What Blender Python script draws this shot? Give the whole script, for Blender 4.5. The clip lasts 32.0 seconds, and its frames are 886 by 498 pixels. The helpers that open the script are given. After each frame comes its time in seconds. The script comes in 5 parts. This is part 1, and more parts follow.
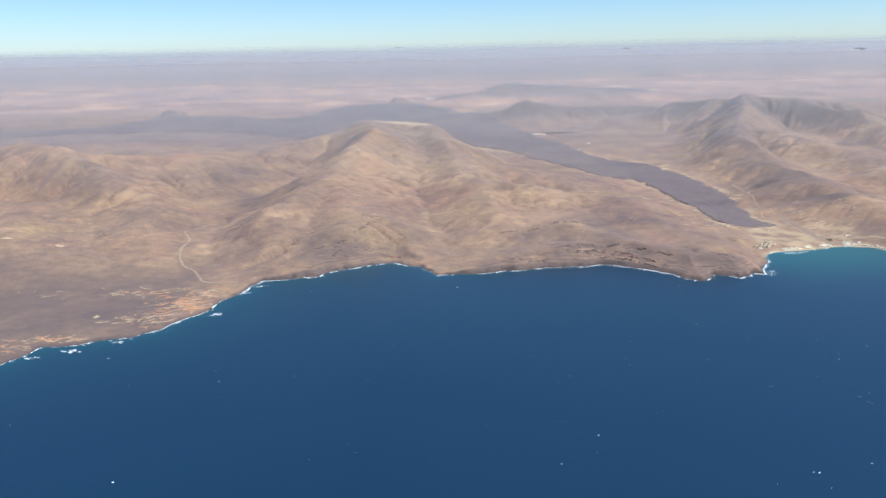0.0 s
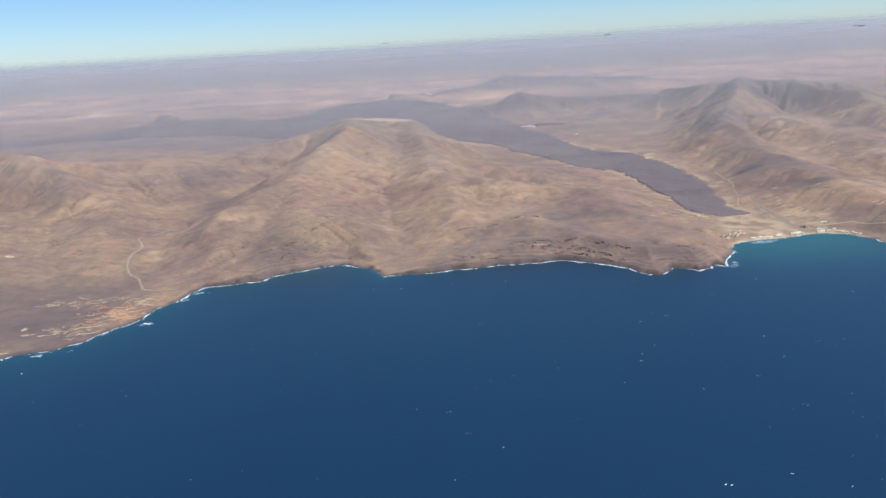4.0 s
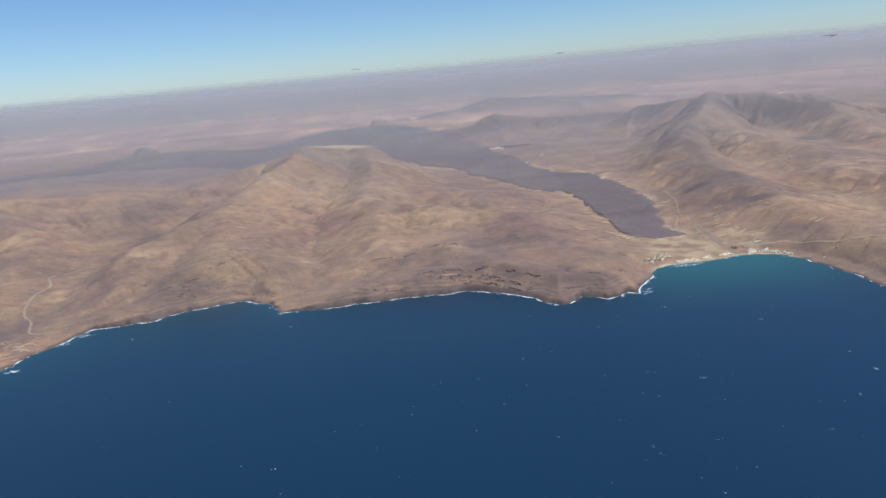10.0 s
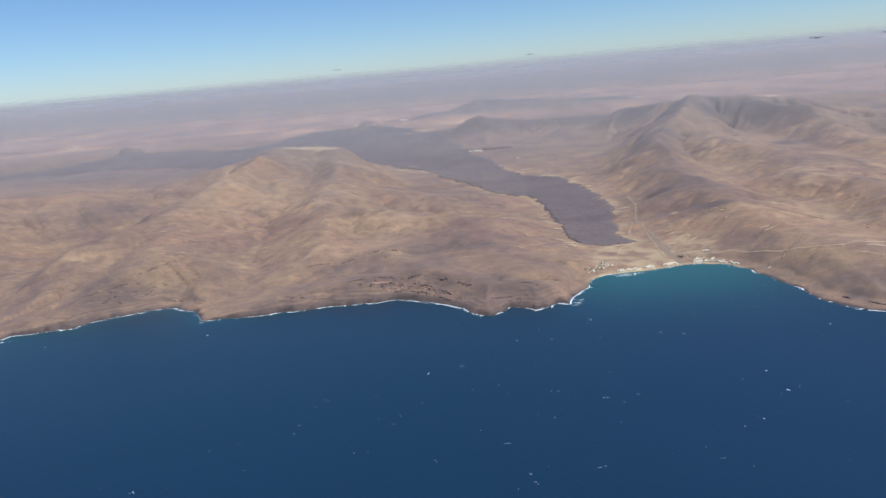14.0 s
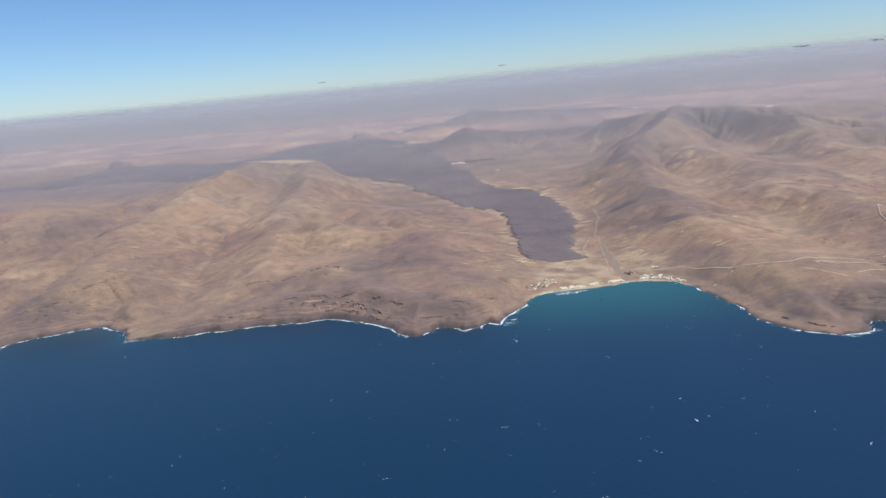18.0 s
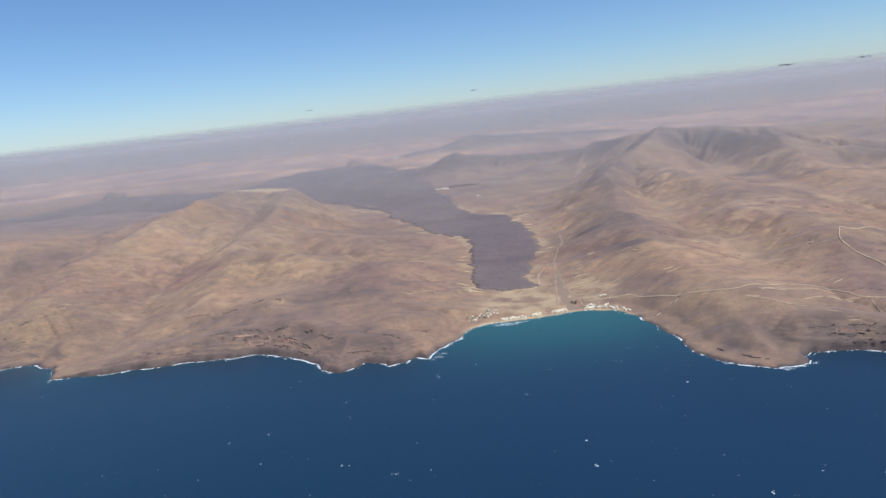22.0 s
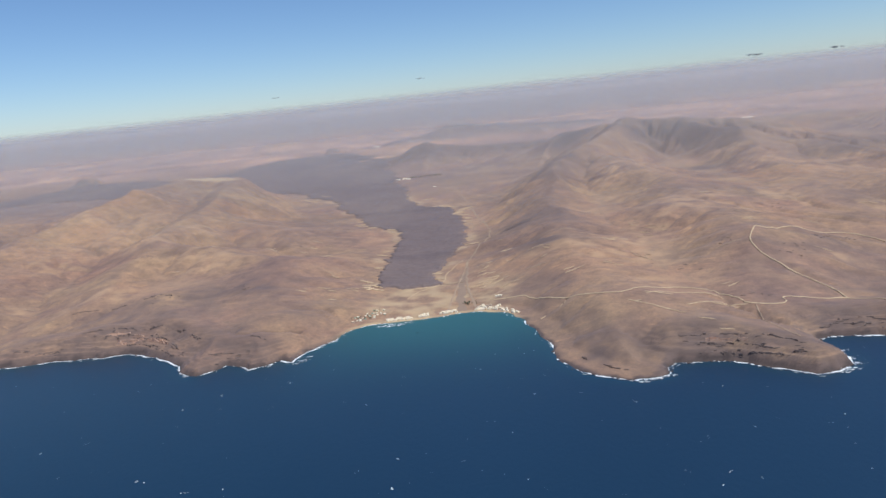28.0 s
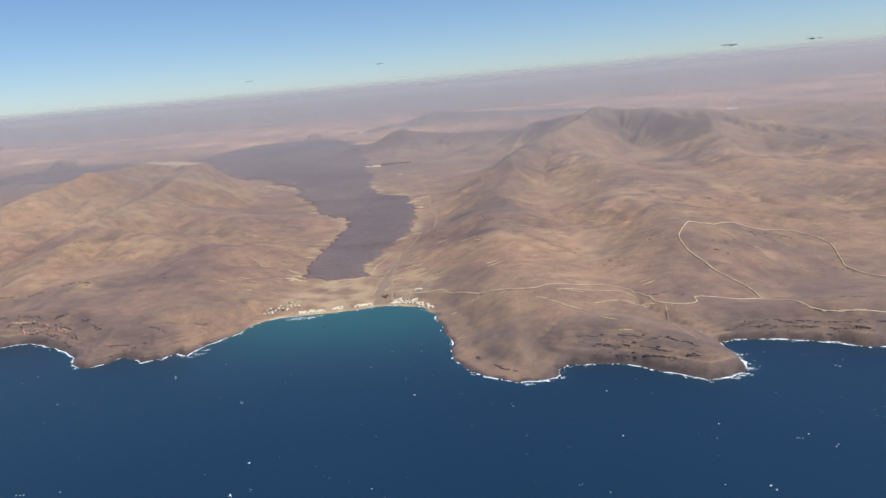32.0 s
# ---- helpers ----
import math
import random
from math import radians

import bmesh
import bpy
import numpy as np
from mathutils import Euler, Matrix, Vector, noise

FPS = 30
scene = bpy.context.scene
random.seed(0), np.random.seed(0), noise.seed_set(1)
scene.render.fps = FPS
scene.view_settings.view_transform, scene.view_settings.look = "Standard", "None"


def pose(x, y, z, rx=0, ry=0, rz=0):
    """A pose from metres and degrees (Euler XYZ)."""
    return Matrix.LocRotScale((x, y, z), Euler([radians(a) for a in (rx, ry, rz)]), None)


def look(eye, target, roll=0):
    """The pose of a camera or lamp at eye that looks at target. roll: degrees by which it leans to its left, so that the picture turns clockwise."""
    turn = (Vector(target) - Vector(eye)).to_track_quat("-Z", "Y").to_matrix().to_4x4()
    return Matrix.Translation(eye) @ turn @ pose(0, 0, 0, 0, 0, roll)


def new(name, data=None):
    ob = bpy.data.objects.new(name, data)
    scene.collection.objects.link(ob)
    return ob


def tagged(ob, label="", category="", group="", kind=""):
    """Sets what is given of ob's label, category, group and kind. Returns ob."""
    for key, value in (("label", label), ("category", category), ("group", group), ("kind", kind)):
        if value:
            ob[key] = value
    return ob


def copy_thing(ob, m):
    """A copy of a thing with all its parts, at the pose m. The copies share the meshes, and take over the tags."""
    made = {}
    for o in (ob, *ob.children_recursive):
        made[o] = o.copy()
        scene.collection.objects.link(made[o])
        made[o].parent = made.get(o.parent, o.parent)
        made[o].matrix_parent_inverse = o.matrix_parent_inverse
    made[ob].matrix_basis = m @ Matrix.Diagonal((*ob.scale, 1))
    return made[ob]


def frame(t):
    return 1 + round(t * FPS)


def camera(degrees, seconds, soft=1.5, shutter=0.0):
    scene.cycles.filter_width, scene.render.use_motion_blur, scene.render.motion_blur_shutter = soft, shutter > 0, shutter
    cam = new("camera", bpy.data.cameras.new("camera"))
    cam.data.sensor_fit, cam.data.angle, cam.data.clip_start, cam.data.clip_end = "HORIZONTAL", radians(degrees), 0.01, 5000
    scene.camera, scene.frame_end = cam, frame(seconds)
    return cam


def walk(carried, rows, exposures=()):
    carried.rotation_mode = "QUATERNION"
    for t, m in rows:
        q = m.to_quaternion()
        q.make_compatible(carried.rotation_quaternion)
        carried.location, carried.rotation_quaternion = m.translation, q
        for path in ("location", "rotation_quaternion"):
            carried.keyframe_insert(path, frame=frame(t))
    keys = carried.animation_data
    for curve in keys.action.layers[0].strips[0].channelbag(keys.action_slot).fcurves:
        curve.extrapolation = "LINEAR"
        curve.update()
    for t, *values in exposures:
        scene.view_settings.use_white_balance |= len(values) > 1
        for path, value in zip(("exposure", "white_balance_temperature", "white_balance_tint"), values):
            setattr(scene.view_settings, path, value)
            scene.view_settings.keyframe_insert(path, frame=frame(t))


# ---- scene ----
cam = camera(65.0, 32.0, soft=1.6)
PATH = [
    (0, (0.672, -0.456, 95.187), (0.6372, 1.4652, 94.6312), -1.16),
    (0.5, (4.644, 1.046, 94.800), (4.5973, 2.9651, 94.2381), -1.41),
    (1, (8.606, 2.548, 94.415), (8.5482, 4.4638, 93.8440), -1.89),
    (1.5, (12.558, 4.050, 94.033), (12.4938, 5.9641, 93.4578), -1.94),
    (2, (16.500, 5.551, 93.653), (16.4308, 7.4652, 93.0776), -2.08),
    (2.5, (20.432, 7.052, 93.275), (20.3555, 8.9655, 92.6982), -2.25),
    (3, (24.355, 8.553, 92.900), (24.2630, 10.4650, 92.3203), -2.76),
    (3.5, (28.268, 10.054, 92.527), (28.1726, 11.9674, 91.9535), -3.09),
    (5.5, (43.826, 16.053, 91.055), (43.7124, 17.9763, 90.5185), -4.30),
    (6, (47.693, 17.552, 90.692), (47.5754, 19.4778, 90.1660), -4.55),
    (6.5, (51.551, 19.050, 90.331), (51.4294, 20.9787, 89.8145), -4.78),
    (7, (55.401, 20.548, 89.972), (55.2737, 22.4785, 89.4631), -5.20),
    (7.5, (59.242, 22.046, 89.614), (59.1174, 23.9789, 89.1158), -4.91),
    (8, (63.074, 23.543, 89.257), (62.9421, 25.4730, 88.7507), -5.20),
    (8.5, (66.899, 25.039, 88.903), (66.7668, 26.9700, 88.3977), -5.34),
    (9, (70.715, 26.535, 88.550), (70.5824, 28.4631, 88.0342), -5.50),
    (9.5, (74.523, 28.031, 88.198), (74.3871, 29.9602, 87.6899), -5.47),
    (10, (78.324, 29.525, 87.847), (78.1845, 31.4571, 87.3488), -5.26),
    (10.5, (82.116, 31.019, 87.498), (81.9835, 32.9527, 87.0037), -4.97),
    (11, (85.901, 32.513, 87.151), (85.7640, 34.4430, 86.6450), -5.04),
    (11.5, (89.679, 34.006, 86.804), (89.5304, 35.9360, 86.3021), -5.28),
    (12, (93.449, 35.498, 86.458), (93.2960, 37.4257, 85.9489), -5.39),
    (12.5, (97.212, 36.989, 86.114), (97.0601, 38.9164, 85.6019), -5.29),
    (13, (100.968, 38.480, 85.770), (100.8076, 40.4081, 85.2651), -5.20),
    (13.5, (104.717, 39.969, 85.428), (104.5571, 41.9013, 84.9353), -4.94),
    (14, (108.459, 41.459, 85.086), (108.2970, 43.3900, 84.5930), -4.98),
    (14.5, (112.195, 42.947, 84.745), (112.0303, 44.8776, 84.2506), -5.02),
    (16.5, (127.072, 48.891, 83.388), (126.8877, 50.8225, 82.9047), -4.90),
    (17, (130.776, 50.374, 83.050), (130.5820, 52.3060, 82.5699), -5.20),
    (17.5, (134.474, 51.857, 82.713), (134.2747, 53.7912, 82.2447), -5.47),
    (18, (138.167, 53.339, 82.376), (137.9700, 55.2755, 81.9172), -5.36),
    (18.5, (141.853, 54.819, 82.039), (141.6589, 56.7576, 81.5856), -5.10),
    (19, (145.534, 56.299, 81.703), (145.3325, 58.2369, 81.2508), -5.12),
    (19.5, (149.210, 57.778, 81.366), (149.0114, 59.7170, 80.9194), -5.00),
    (20, (152.881, 59.255, 81.030), (152.6714, 61.1936, 80.5844), -5.32),
    (20.5, (156.546, 60.731, 80.694), (156.3295, 62.6685, 80.2453), -5.32),
    (21, (160.206, 62.207, 80.358), (159.9710, 64.1545, 79.9697), -6.85),
    (21.5, (163.862, 63.681, 80.021), (163.6192, 65.6258, 79.6244), -7.26),
    (22, (167.513, 65.154, 79.685), (167.2771, 67.1016, 79.2980), -6.42),
    (22.4, (170.430, 66.331, 79.415), (170.1781, 68.2780, 79.0342), -6.58),
    (22.5, (171.159, 66.625, 79.348), (170.9281, 68.5720, 78.9528), -6.19),
    (23, (174.801, 68.095, 79.011), (174.5565, 70.0417, 78.6205), -6.39),
    (23.5, (178.438, 69.565, 78.674), (178.1965, 71.5097, 78.2767), -6.05),
    (24, (182.071, 71.032, 78.336), (181.8392, 72.9793, 77.9422), -5.99),
    (24.5, (185.700, 72.499, 77.998), (185.4620, 74.4459, 77.6082), -6.26),
    (25, (189.326, 73.964, 77.659), (189.0821, 75.9144, 77.2905), -6.26),
    (25.5, (192.947, 75.428, 77.320), (192.7052, 77.3798, 76.9587), -6.16),
    (27.5, (207.397, 81.268, 75.956), (207.1695, 83.2178, 75.5713), -5.79),
    (28, (211.001, 82.725, 75.613), (210.7395, 84.6634, 75.1961), -5.99),
    (28.5, (214.602, 84.180, 75.269), (214.3642, 86.1207, 74.8489), -5.47),
    (29, (218.200, 85.633, 74.924), (217.9648, 87.5704, 74.4854), -5.68),
    (29.5, (221.796, 87.085, 74.577), (221.5581, 89.0198, 74.1297), -5.53),
    (30, (225.389, 88.535, 74.230), (225.1514, 90.4691, 73.7778), -5.30),
    (30.5, (228.979, 89.984, 73.882), (228.7407, 91.9172, 73.4278), -5.29),
    (31, (232.567, 91.431, 73.532), (232.3231, 93.3663, 73.0897), -5.29),
    (31.5, (236.153, 92.876, 73.180), (235.8950, 94.8097, 72.7380), -5.13),
    (32, (239.737, 94.320, 72.828), (239.4706, 96.2499, 72.3753), -5.08),
]
# one unit stands for ten metres, so that the far horizon lies within the lens's reach
walk(cam, [(t, look(eye, target, roll)) for t, eye, target, roll in PATH],
     [(0, 0.39, 5820, 1.5), (3, 0.24, 5820, 2), (6, 0.11, 5840, 2.5), (9, -0.03, 5850, 3), (13, 0.00, 5850, 3.5), (19, 0.05, 5870, 4), (24, 0.05, 5960, 4.5), (28, 0.00, 6120, 6), (32, 0.02, 6280, 6.5)])

# ---- light ----
SUN_EL = 60.0
SUN_DIR = Vector((0.88, -0.47, 0)).normalized() * math.cos(radians(SUN_EL)) + Vector((0, 0, math.sin(radians(SUN_EL))))
world = bpy.data.worlds.new("world")
scene.world = world
world.use_nodes = True
wn = world.node_tree
sky = wn.nodes.new("ShaderNodeTexSky")
sky.sky_type, sky.sun_disc = "NISHITA", False
sky.sun_elevation = radians(SUN_EL)
sky.sun_rotation = math.atan2(SUN_DIR.x, SUN_DIR.y)
sky.altitude, sky.air_density, sky.dust_density, sky.ozone_density = 1200, 1.0, 0.55, 6.0
tint = wn.nodes.new("ShaderNodeMix")
tint.data_type, tint.blend_type = "RGBA", "MULTIPLY"
tint.inputs[0].default_value = 1.0
tint.inputs[7].default_value = (0.975, 0.965, 1.015, 1)
wn.links.new(sky.outputs[0], tint.inputs[6])
wn.links.new(tint.outputs[2], wn.nodes["Background"].inputs[0])
wn.nodes["Background"].inputs[1].default_value = 0.105
sun = new("sun", bpy.data.lights.new("sun", "SUN"))
sun.data.energy, sun.data.angle, sun.data.color = 4.75, radians(0.6), (1.0, 0.93, 0.85)
sun.matrix_world = look(SUN_DIR * 800, (0, 0, 0))


# ---- noise and plan helpers ----
def lattice(ix, iy, seed):
    h = (ix.astype(np.int64) * 374761393 + iy.astype(np.int64) * 668265263 + seed * 1442695041) & 0xFFFFFFFF
    h = ((h ^ (h >> 13)) * 1274126177) & 0xFFFFFFFF
    return ((h ^ (h >> 16)) & 0xFFFFFF) / float(0xFFFFFF)


def vnoise(x, y, seed=0):
    """Smooth gradient noise, about -1 to 1."""
    ix, iy = np.floor(x), np.floor(y)
    fx, fy = x - ix, y - iy
    out = 0
    u, v = fx * fx * fx * (fx * (fx * 6 - 15) + 10), fy * fy * fy * (fy * (fy * 6 - 15) + 10)
    for dx in (0, 1):
        for dy in (0, 1):
            a = lattice(ix + dx, iy + dy, seed) * 2 * np.pi
            g = np.cos(a) * (fx - dx) + np.sin(a) * (fy - dy)
            out = out + g * (u if dx else 1 - u) * (v if dy else 1 - v)
    return out * 1.5


def fbm(x, y, octaves=4, seed=0, gain=0.5):
    out, amp = 0, 1.0
    for n in range(octaves):
        out = out + amp * vnoise(x * 2 ** n + 17.3 * n, y * 2 ** n - 9.1 * n, seed + n)
        amp *= gain
    return out


def ridged(x, y, octaves=4, seed=0):
    out, amp, w = 0, 0.5, 1.0
    for n in range(octaves):
        r = (1 - np.abs(vnoise(x * 2 ** n + 5.7 * n, y * 2 ** n + 3.1 * n, seed + n))) ** 2
        out = out + amp * r * w
        w = np.clip(r * 1.6, 0, 1)
        amp *= 0.5
    return out


def step(a, b, v):
    s = np.clip((v - a) / (b - a), 0, 1)
    return s * s * (3 - 2 * s)


def roughen(points, rounds, size, seed):
    """A plan line with its corners broken up by midpoint shifts."""
    rng = random.Random(seed)
    pts = [Vector(p) for p in points]
    for n in range(rounds):
        out = []
        for a, b in zip(pts, pts[1:]):
            d = b - a
            side = Vector((-d.y, d.x))
            out += [a, (a + b) / 2 + side * rng.uniform(-size, size)]
        pts = out + [pts[-1]]
    return pts


def smooth_line(points, per=6):
    """A Catmull-Rom curve through plan points."""
    pts = [Vector(p) for p in points]
    pts = [2 * pts[0] - pts[1]] + pts + [2 * pts[-1] - pts[-2]]
    out = []
    for a, b, c, d in zip(pts, pts[1:], pts[2:], pts[3:]):
        for n in range(per):
            t = n / per
            out.append(0.5 * (2 * b + (c - a) * t + (2 * a - 5 * b + 4 * c - d) * t * t + (3 * b - a - 3 * c + d) * t ** 3))
    return out + [pts[-2]]


def inside(poly, x, y):
    r = np.zeros(x.shape, bool)
    for a, b in zip(poly, poly[1:] + poly[:1]):
        if a[1] == b[1]:
            continue
        hit = ((a[1] > y) != (b[1] > y)) & (x < (b[0] - a[0]) * (y - a[1]) / (b[1] - a[1]) + a[0])
        r ^= hit
    return r


def line_distance(line, x, y):
    best = np.full(x.shape, 1e9)
    for a, b in zip(line, line[1:]):
        dx, dy = b[0] - a[0], b[1] - a[1]
        t = np.clip(((x - a[0]) * dx + (y - a[1]) * dy) / max(dx * dx + dy * dy, 1e-9), 0, 1)
        best = np.minimum(best, (x - a[0] - t * dx) ** 2 + (y - a[1] - t * dy) ** 2)
    return np.sqrt(best)


def signed(poly, line, x, y, reach):
    """Distance to a line, minus outside the area; far points are only told apart."""
    xs, ys = [p[0] for p in line], [p[1] for p in line]
    near = (x > min(xs) - reach) & (x < max(xs) + reach) & (y > min(ys) - reach) & (y < max(ys) + reach)
    d = np.full(x.shape, float(reach))
    d[near] = np.minimum(line_distance(line, x[near], y[near]), reach)
    return np.where(inside(poly, x, y), d, -d)


# ---- plan: the shore, south to north ----
SOUTH_SHORE = [(-420, 40), (-300, 120), (-215, 168), (-170, 188), (-146, 202), (-141, 215), (-128, 217), (-113, 223),
               (-106, 229), (-101, 239), (-95, 247), (-93, 259), (-88, 266), (-86, 277), (-82, 283), (-70, 285.5)]
WADI_BAY = [(-60, 287), (-55, 294), (-42, 301), (-29, 306.5), (-15, 300), (-10.5, 293), (-8, 287), (14, 289), (32, 293)]
CLIFF_COAST = [(50, 296), (67, 299), (80, 294), (94, 284), (97, 278), (104, 274.5), (108, 278), (111, 282.5), (120, 277.5),
               (125, 280), (128, 284.5), (132.5, 282)]
VILLAGE_BAY = [(137, 293), (142, 301), (145, 310), (152, 315), (168, 317), (180, 321), (190, 322.5), (200, 319), (206, 310),
               (210, 296), (214, 279)]
NORTH_HEAD = [(218, 268), (225, 259.5), (233, 255), (243, 257.5), (244, 263), (247, 265.5), (256, 265), (266, 261), (273, 257),
              (278, 253.5), (284, 255), (288.5, 258), (288.5, 264), (287, 272), (287, 276.5), (291, 278.5)]
NORTH_SHORE = [(299, 278), (308, 276), (316, 274), (321, 270), (330, 271), (345, 262), (365, 268), (390, 258), (430, 262),
               (480, 240), (560, 235), (700, 190)]
SHORE = roughen(SOUTH_SHORE + WADI_BAY + CLIFF_COAST + VILLAGE_BAY + NORTH_HEAD + NORTH_SHORE, 2, 0.10, 4)
LAND = list(SHORE) + [Vector((5200, 190)), Vector((5200, 5200)), Vector((-5200, 5200)), Vector((-5200, 40))]

# ---- plan: the crests, with height and half width at each end ----
CRESTS = [
    # table hill and its spurs
    (-80, 638, 33.5, 30, -20, 614, 31, 30), (-80, 638, 31, 38, -58, 534, 35.5, 32), (-58, 534, 34.5, 32, -78, 440, 22, 30),
    (-78, 440, 22, 30, -93, 348, 15, 24), (-78, 440, 20, 26, -50, 324, 12.5, 28), (-93, 348, 15, 22, -74, 304, 5, 18),
    (-20, 614, 29.5, 34, 0, 510, 22, 30), (0, 510, 22, 30, 7, 428, 17.7, 24), (7, 428, 17.7, 22, 26, 350, 9, 26),
    (7, 428, 17, 28, 96, 384, 10.3, 34), (96, 384, 10.3, 32, 112, 312, 7, 26), (0, 510, 20, 34, 66, 470, 10, 36),
    (-80, 638, 30, 38, -165, 565, 14, 44), (60, 345, 9, 26, 80, 305, 7.5, 22), (-50, 324, 12, 24, -40, 312, 6, 14),
    (-36, 415, 10.5, 26, -39, 348, 11.4, 24), (12, 375, 7.8, 24, 24, 368, 7.6, 24),
    (-50, 620, 31, 42, -38, 500, 19.5, 42), (-38, 500, 19.5, 42, -38, 415, 11.2, 34), (-60, 470, 19, 30, -50, 380, 12, 28),
    # hills south of the dry valley
    (-310, 500, 34, 46, -268, 472, 34, 34), (-268, 472, 34, 34, -186, 399, 14.5, 30), (-186, 399, 14.5, 30, -150, 330, 6, 26),
    (-310, 500, 32, 46, -420, 420, 26, 60), (-420, 420, 26, 60, -330, 250, 9, 60), (-268, 472, 30, 36, -212, 527, 19, 36),
    (-250, 380, 15, 40, -200, 300, 6, 36), (-212, 532, 19, 76, -150, 640, 11, 90), (-320, 620, 15, 100, -212, 532, 19, 76),
    # north massif
    (300, 728, 40.5, 40, 254, 625, 29.5, 30), (254, 625, 29.5, 30, 230, 574, 25, 24), (230, 574, 25, 24, 222, 480, 14, 26),
    (222, 480, 14, 26, 226, 380, 10.5, 30), (226, 380, 10.5, 30, 240, 305, 7.9, 26), (300, 728, 40, 34, 345, 722, 37, 34), (345, 722, 37, 34, 389, 718, 33.5, 34), (345, 722, 36, 32, 376, 665, 28.5, 34),
    (376, 665, 28.5, 34, 410, 634, 18, 40), (389, 718, 33, 36, 470, 690, 15, 50), (410, 634, 19, 40, 446, 545, 14, 44), (446, 545, 14, 44, 580, 500, 13, 60), (254, 625, 28, 40, 300, 500, 14, 46),
    (300, 500, 14, 46, 295, 362, 12.6, 30), (295, 362, 12.6, 30, 276, 302, 5, 24), (376, 665, 27, 38, 373, 548, 14, 40),
    (373, 548, 13, 40, 430, 440, 9, 50), (300, 728, 40, 38, 248, 792, 31, 36), (248, 792, 30, 36, 205, 800, 12, 44),
    (262, 572, 18, 40, 290, 560, 16.4, 40), (278, 436, 14, 34, 300, 500, 14, 40), (348, 420, 5.8, 34, 373, 548, 13, 36),
    # cliff-top flats along the shore
    (30, 304, 5.2, 20, 54, 305, 6.6, 18), (54, 305, 6.6, 18, 76, 302, 7.4, 18), (76, 302, 7.4, 18, 104, 288, 6.2, 15), (104, 288, 6.2, 15, 124, 292, 5, 13),
    (240, 305, 7.9, 24, 256, 270, 6.2, 20), (228, 268, 5, 15, 256, 270, 6.2, 18), (256, 270, 6.2, 18, 280, 263, 4.6, 16), (276, 302, 5, 24, 283, 272, 4.2, 15),
    (292, 292, 4.4, 16, 320, 288, 5.4, 20), (320, 288, 5.4, 20, 400, 290, 7, 34), (216, 300, 4, 14, 226, 280, 4.4, 16),
    # dark cones and low hills of the middle distance
    (96, 895, 30, 34, 108, 898, 25, 46), (40, 915, 13, 56, 110, 900, 22, 62), (110, 900, 21, 56, 240, 893, 18, 60), (240, 893, 18, 60, 340, 900, 14, 60), (100, 1215, 35, 60, 150, 1205, 29, 60), (150, 1205, 28, 50, 300, 1210, 23, 60), (100, 1215, 34, 42, 40, 1190, 20, 50),
    (-90, 1143, 20.5, 10, -78, 1143, 19.5, 9), (-150, 1120, 11, 40, -20, 1130, 11, 40),
    (-390, 965, 20.5, 11, -374, 965, 20, 11), (-520, 1000, 12, 60, -300, 960, 11, 50), (620, 860, 20, 70, 900, 820, 26, 90),
    (-260, 1420, 22, 50, -200, 1400, 14, 60), (420, 1000, 14, 60, 560, 980, 18, 60),
]


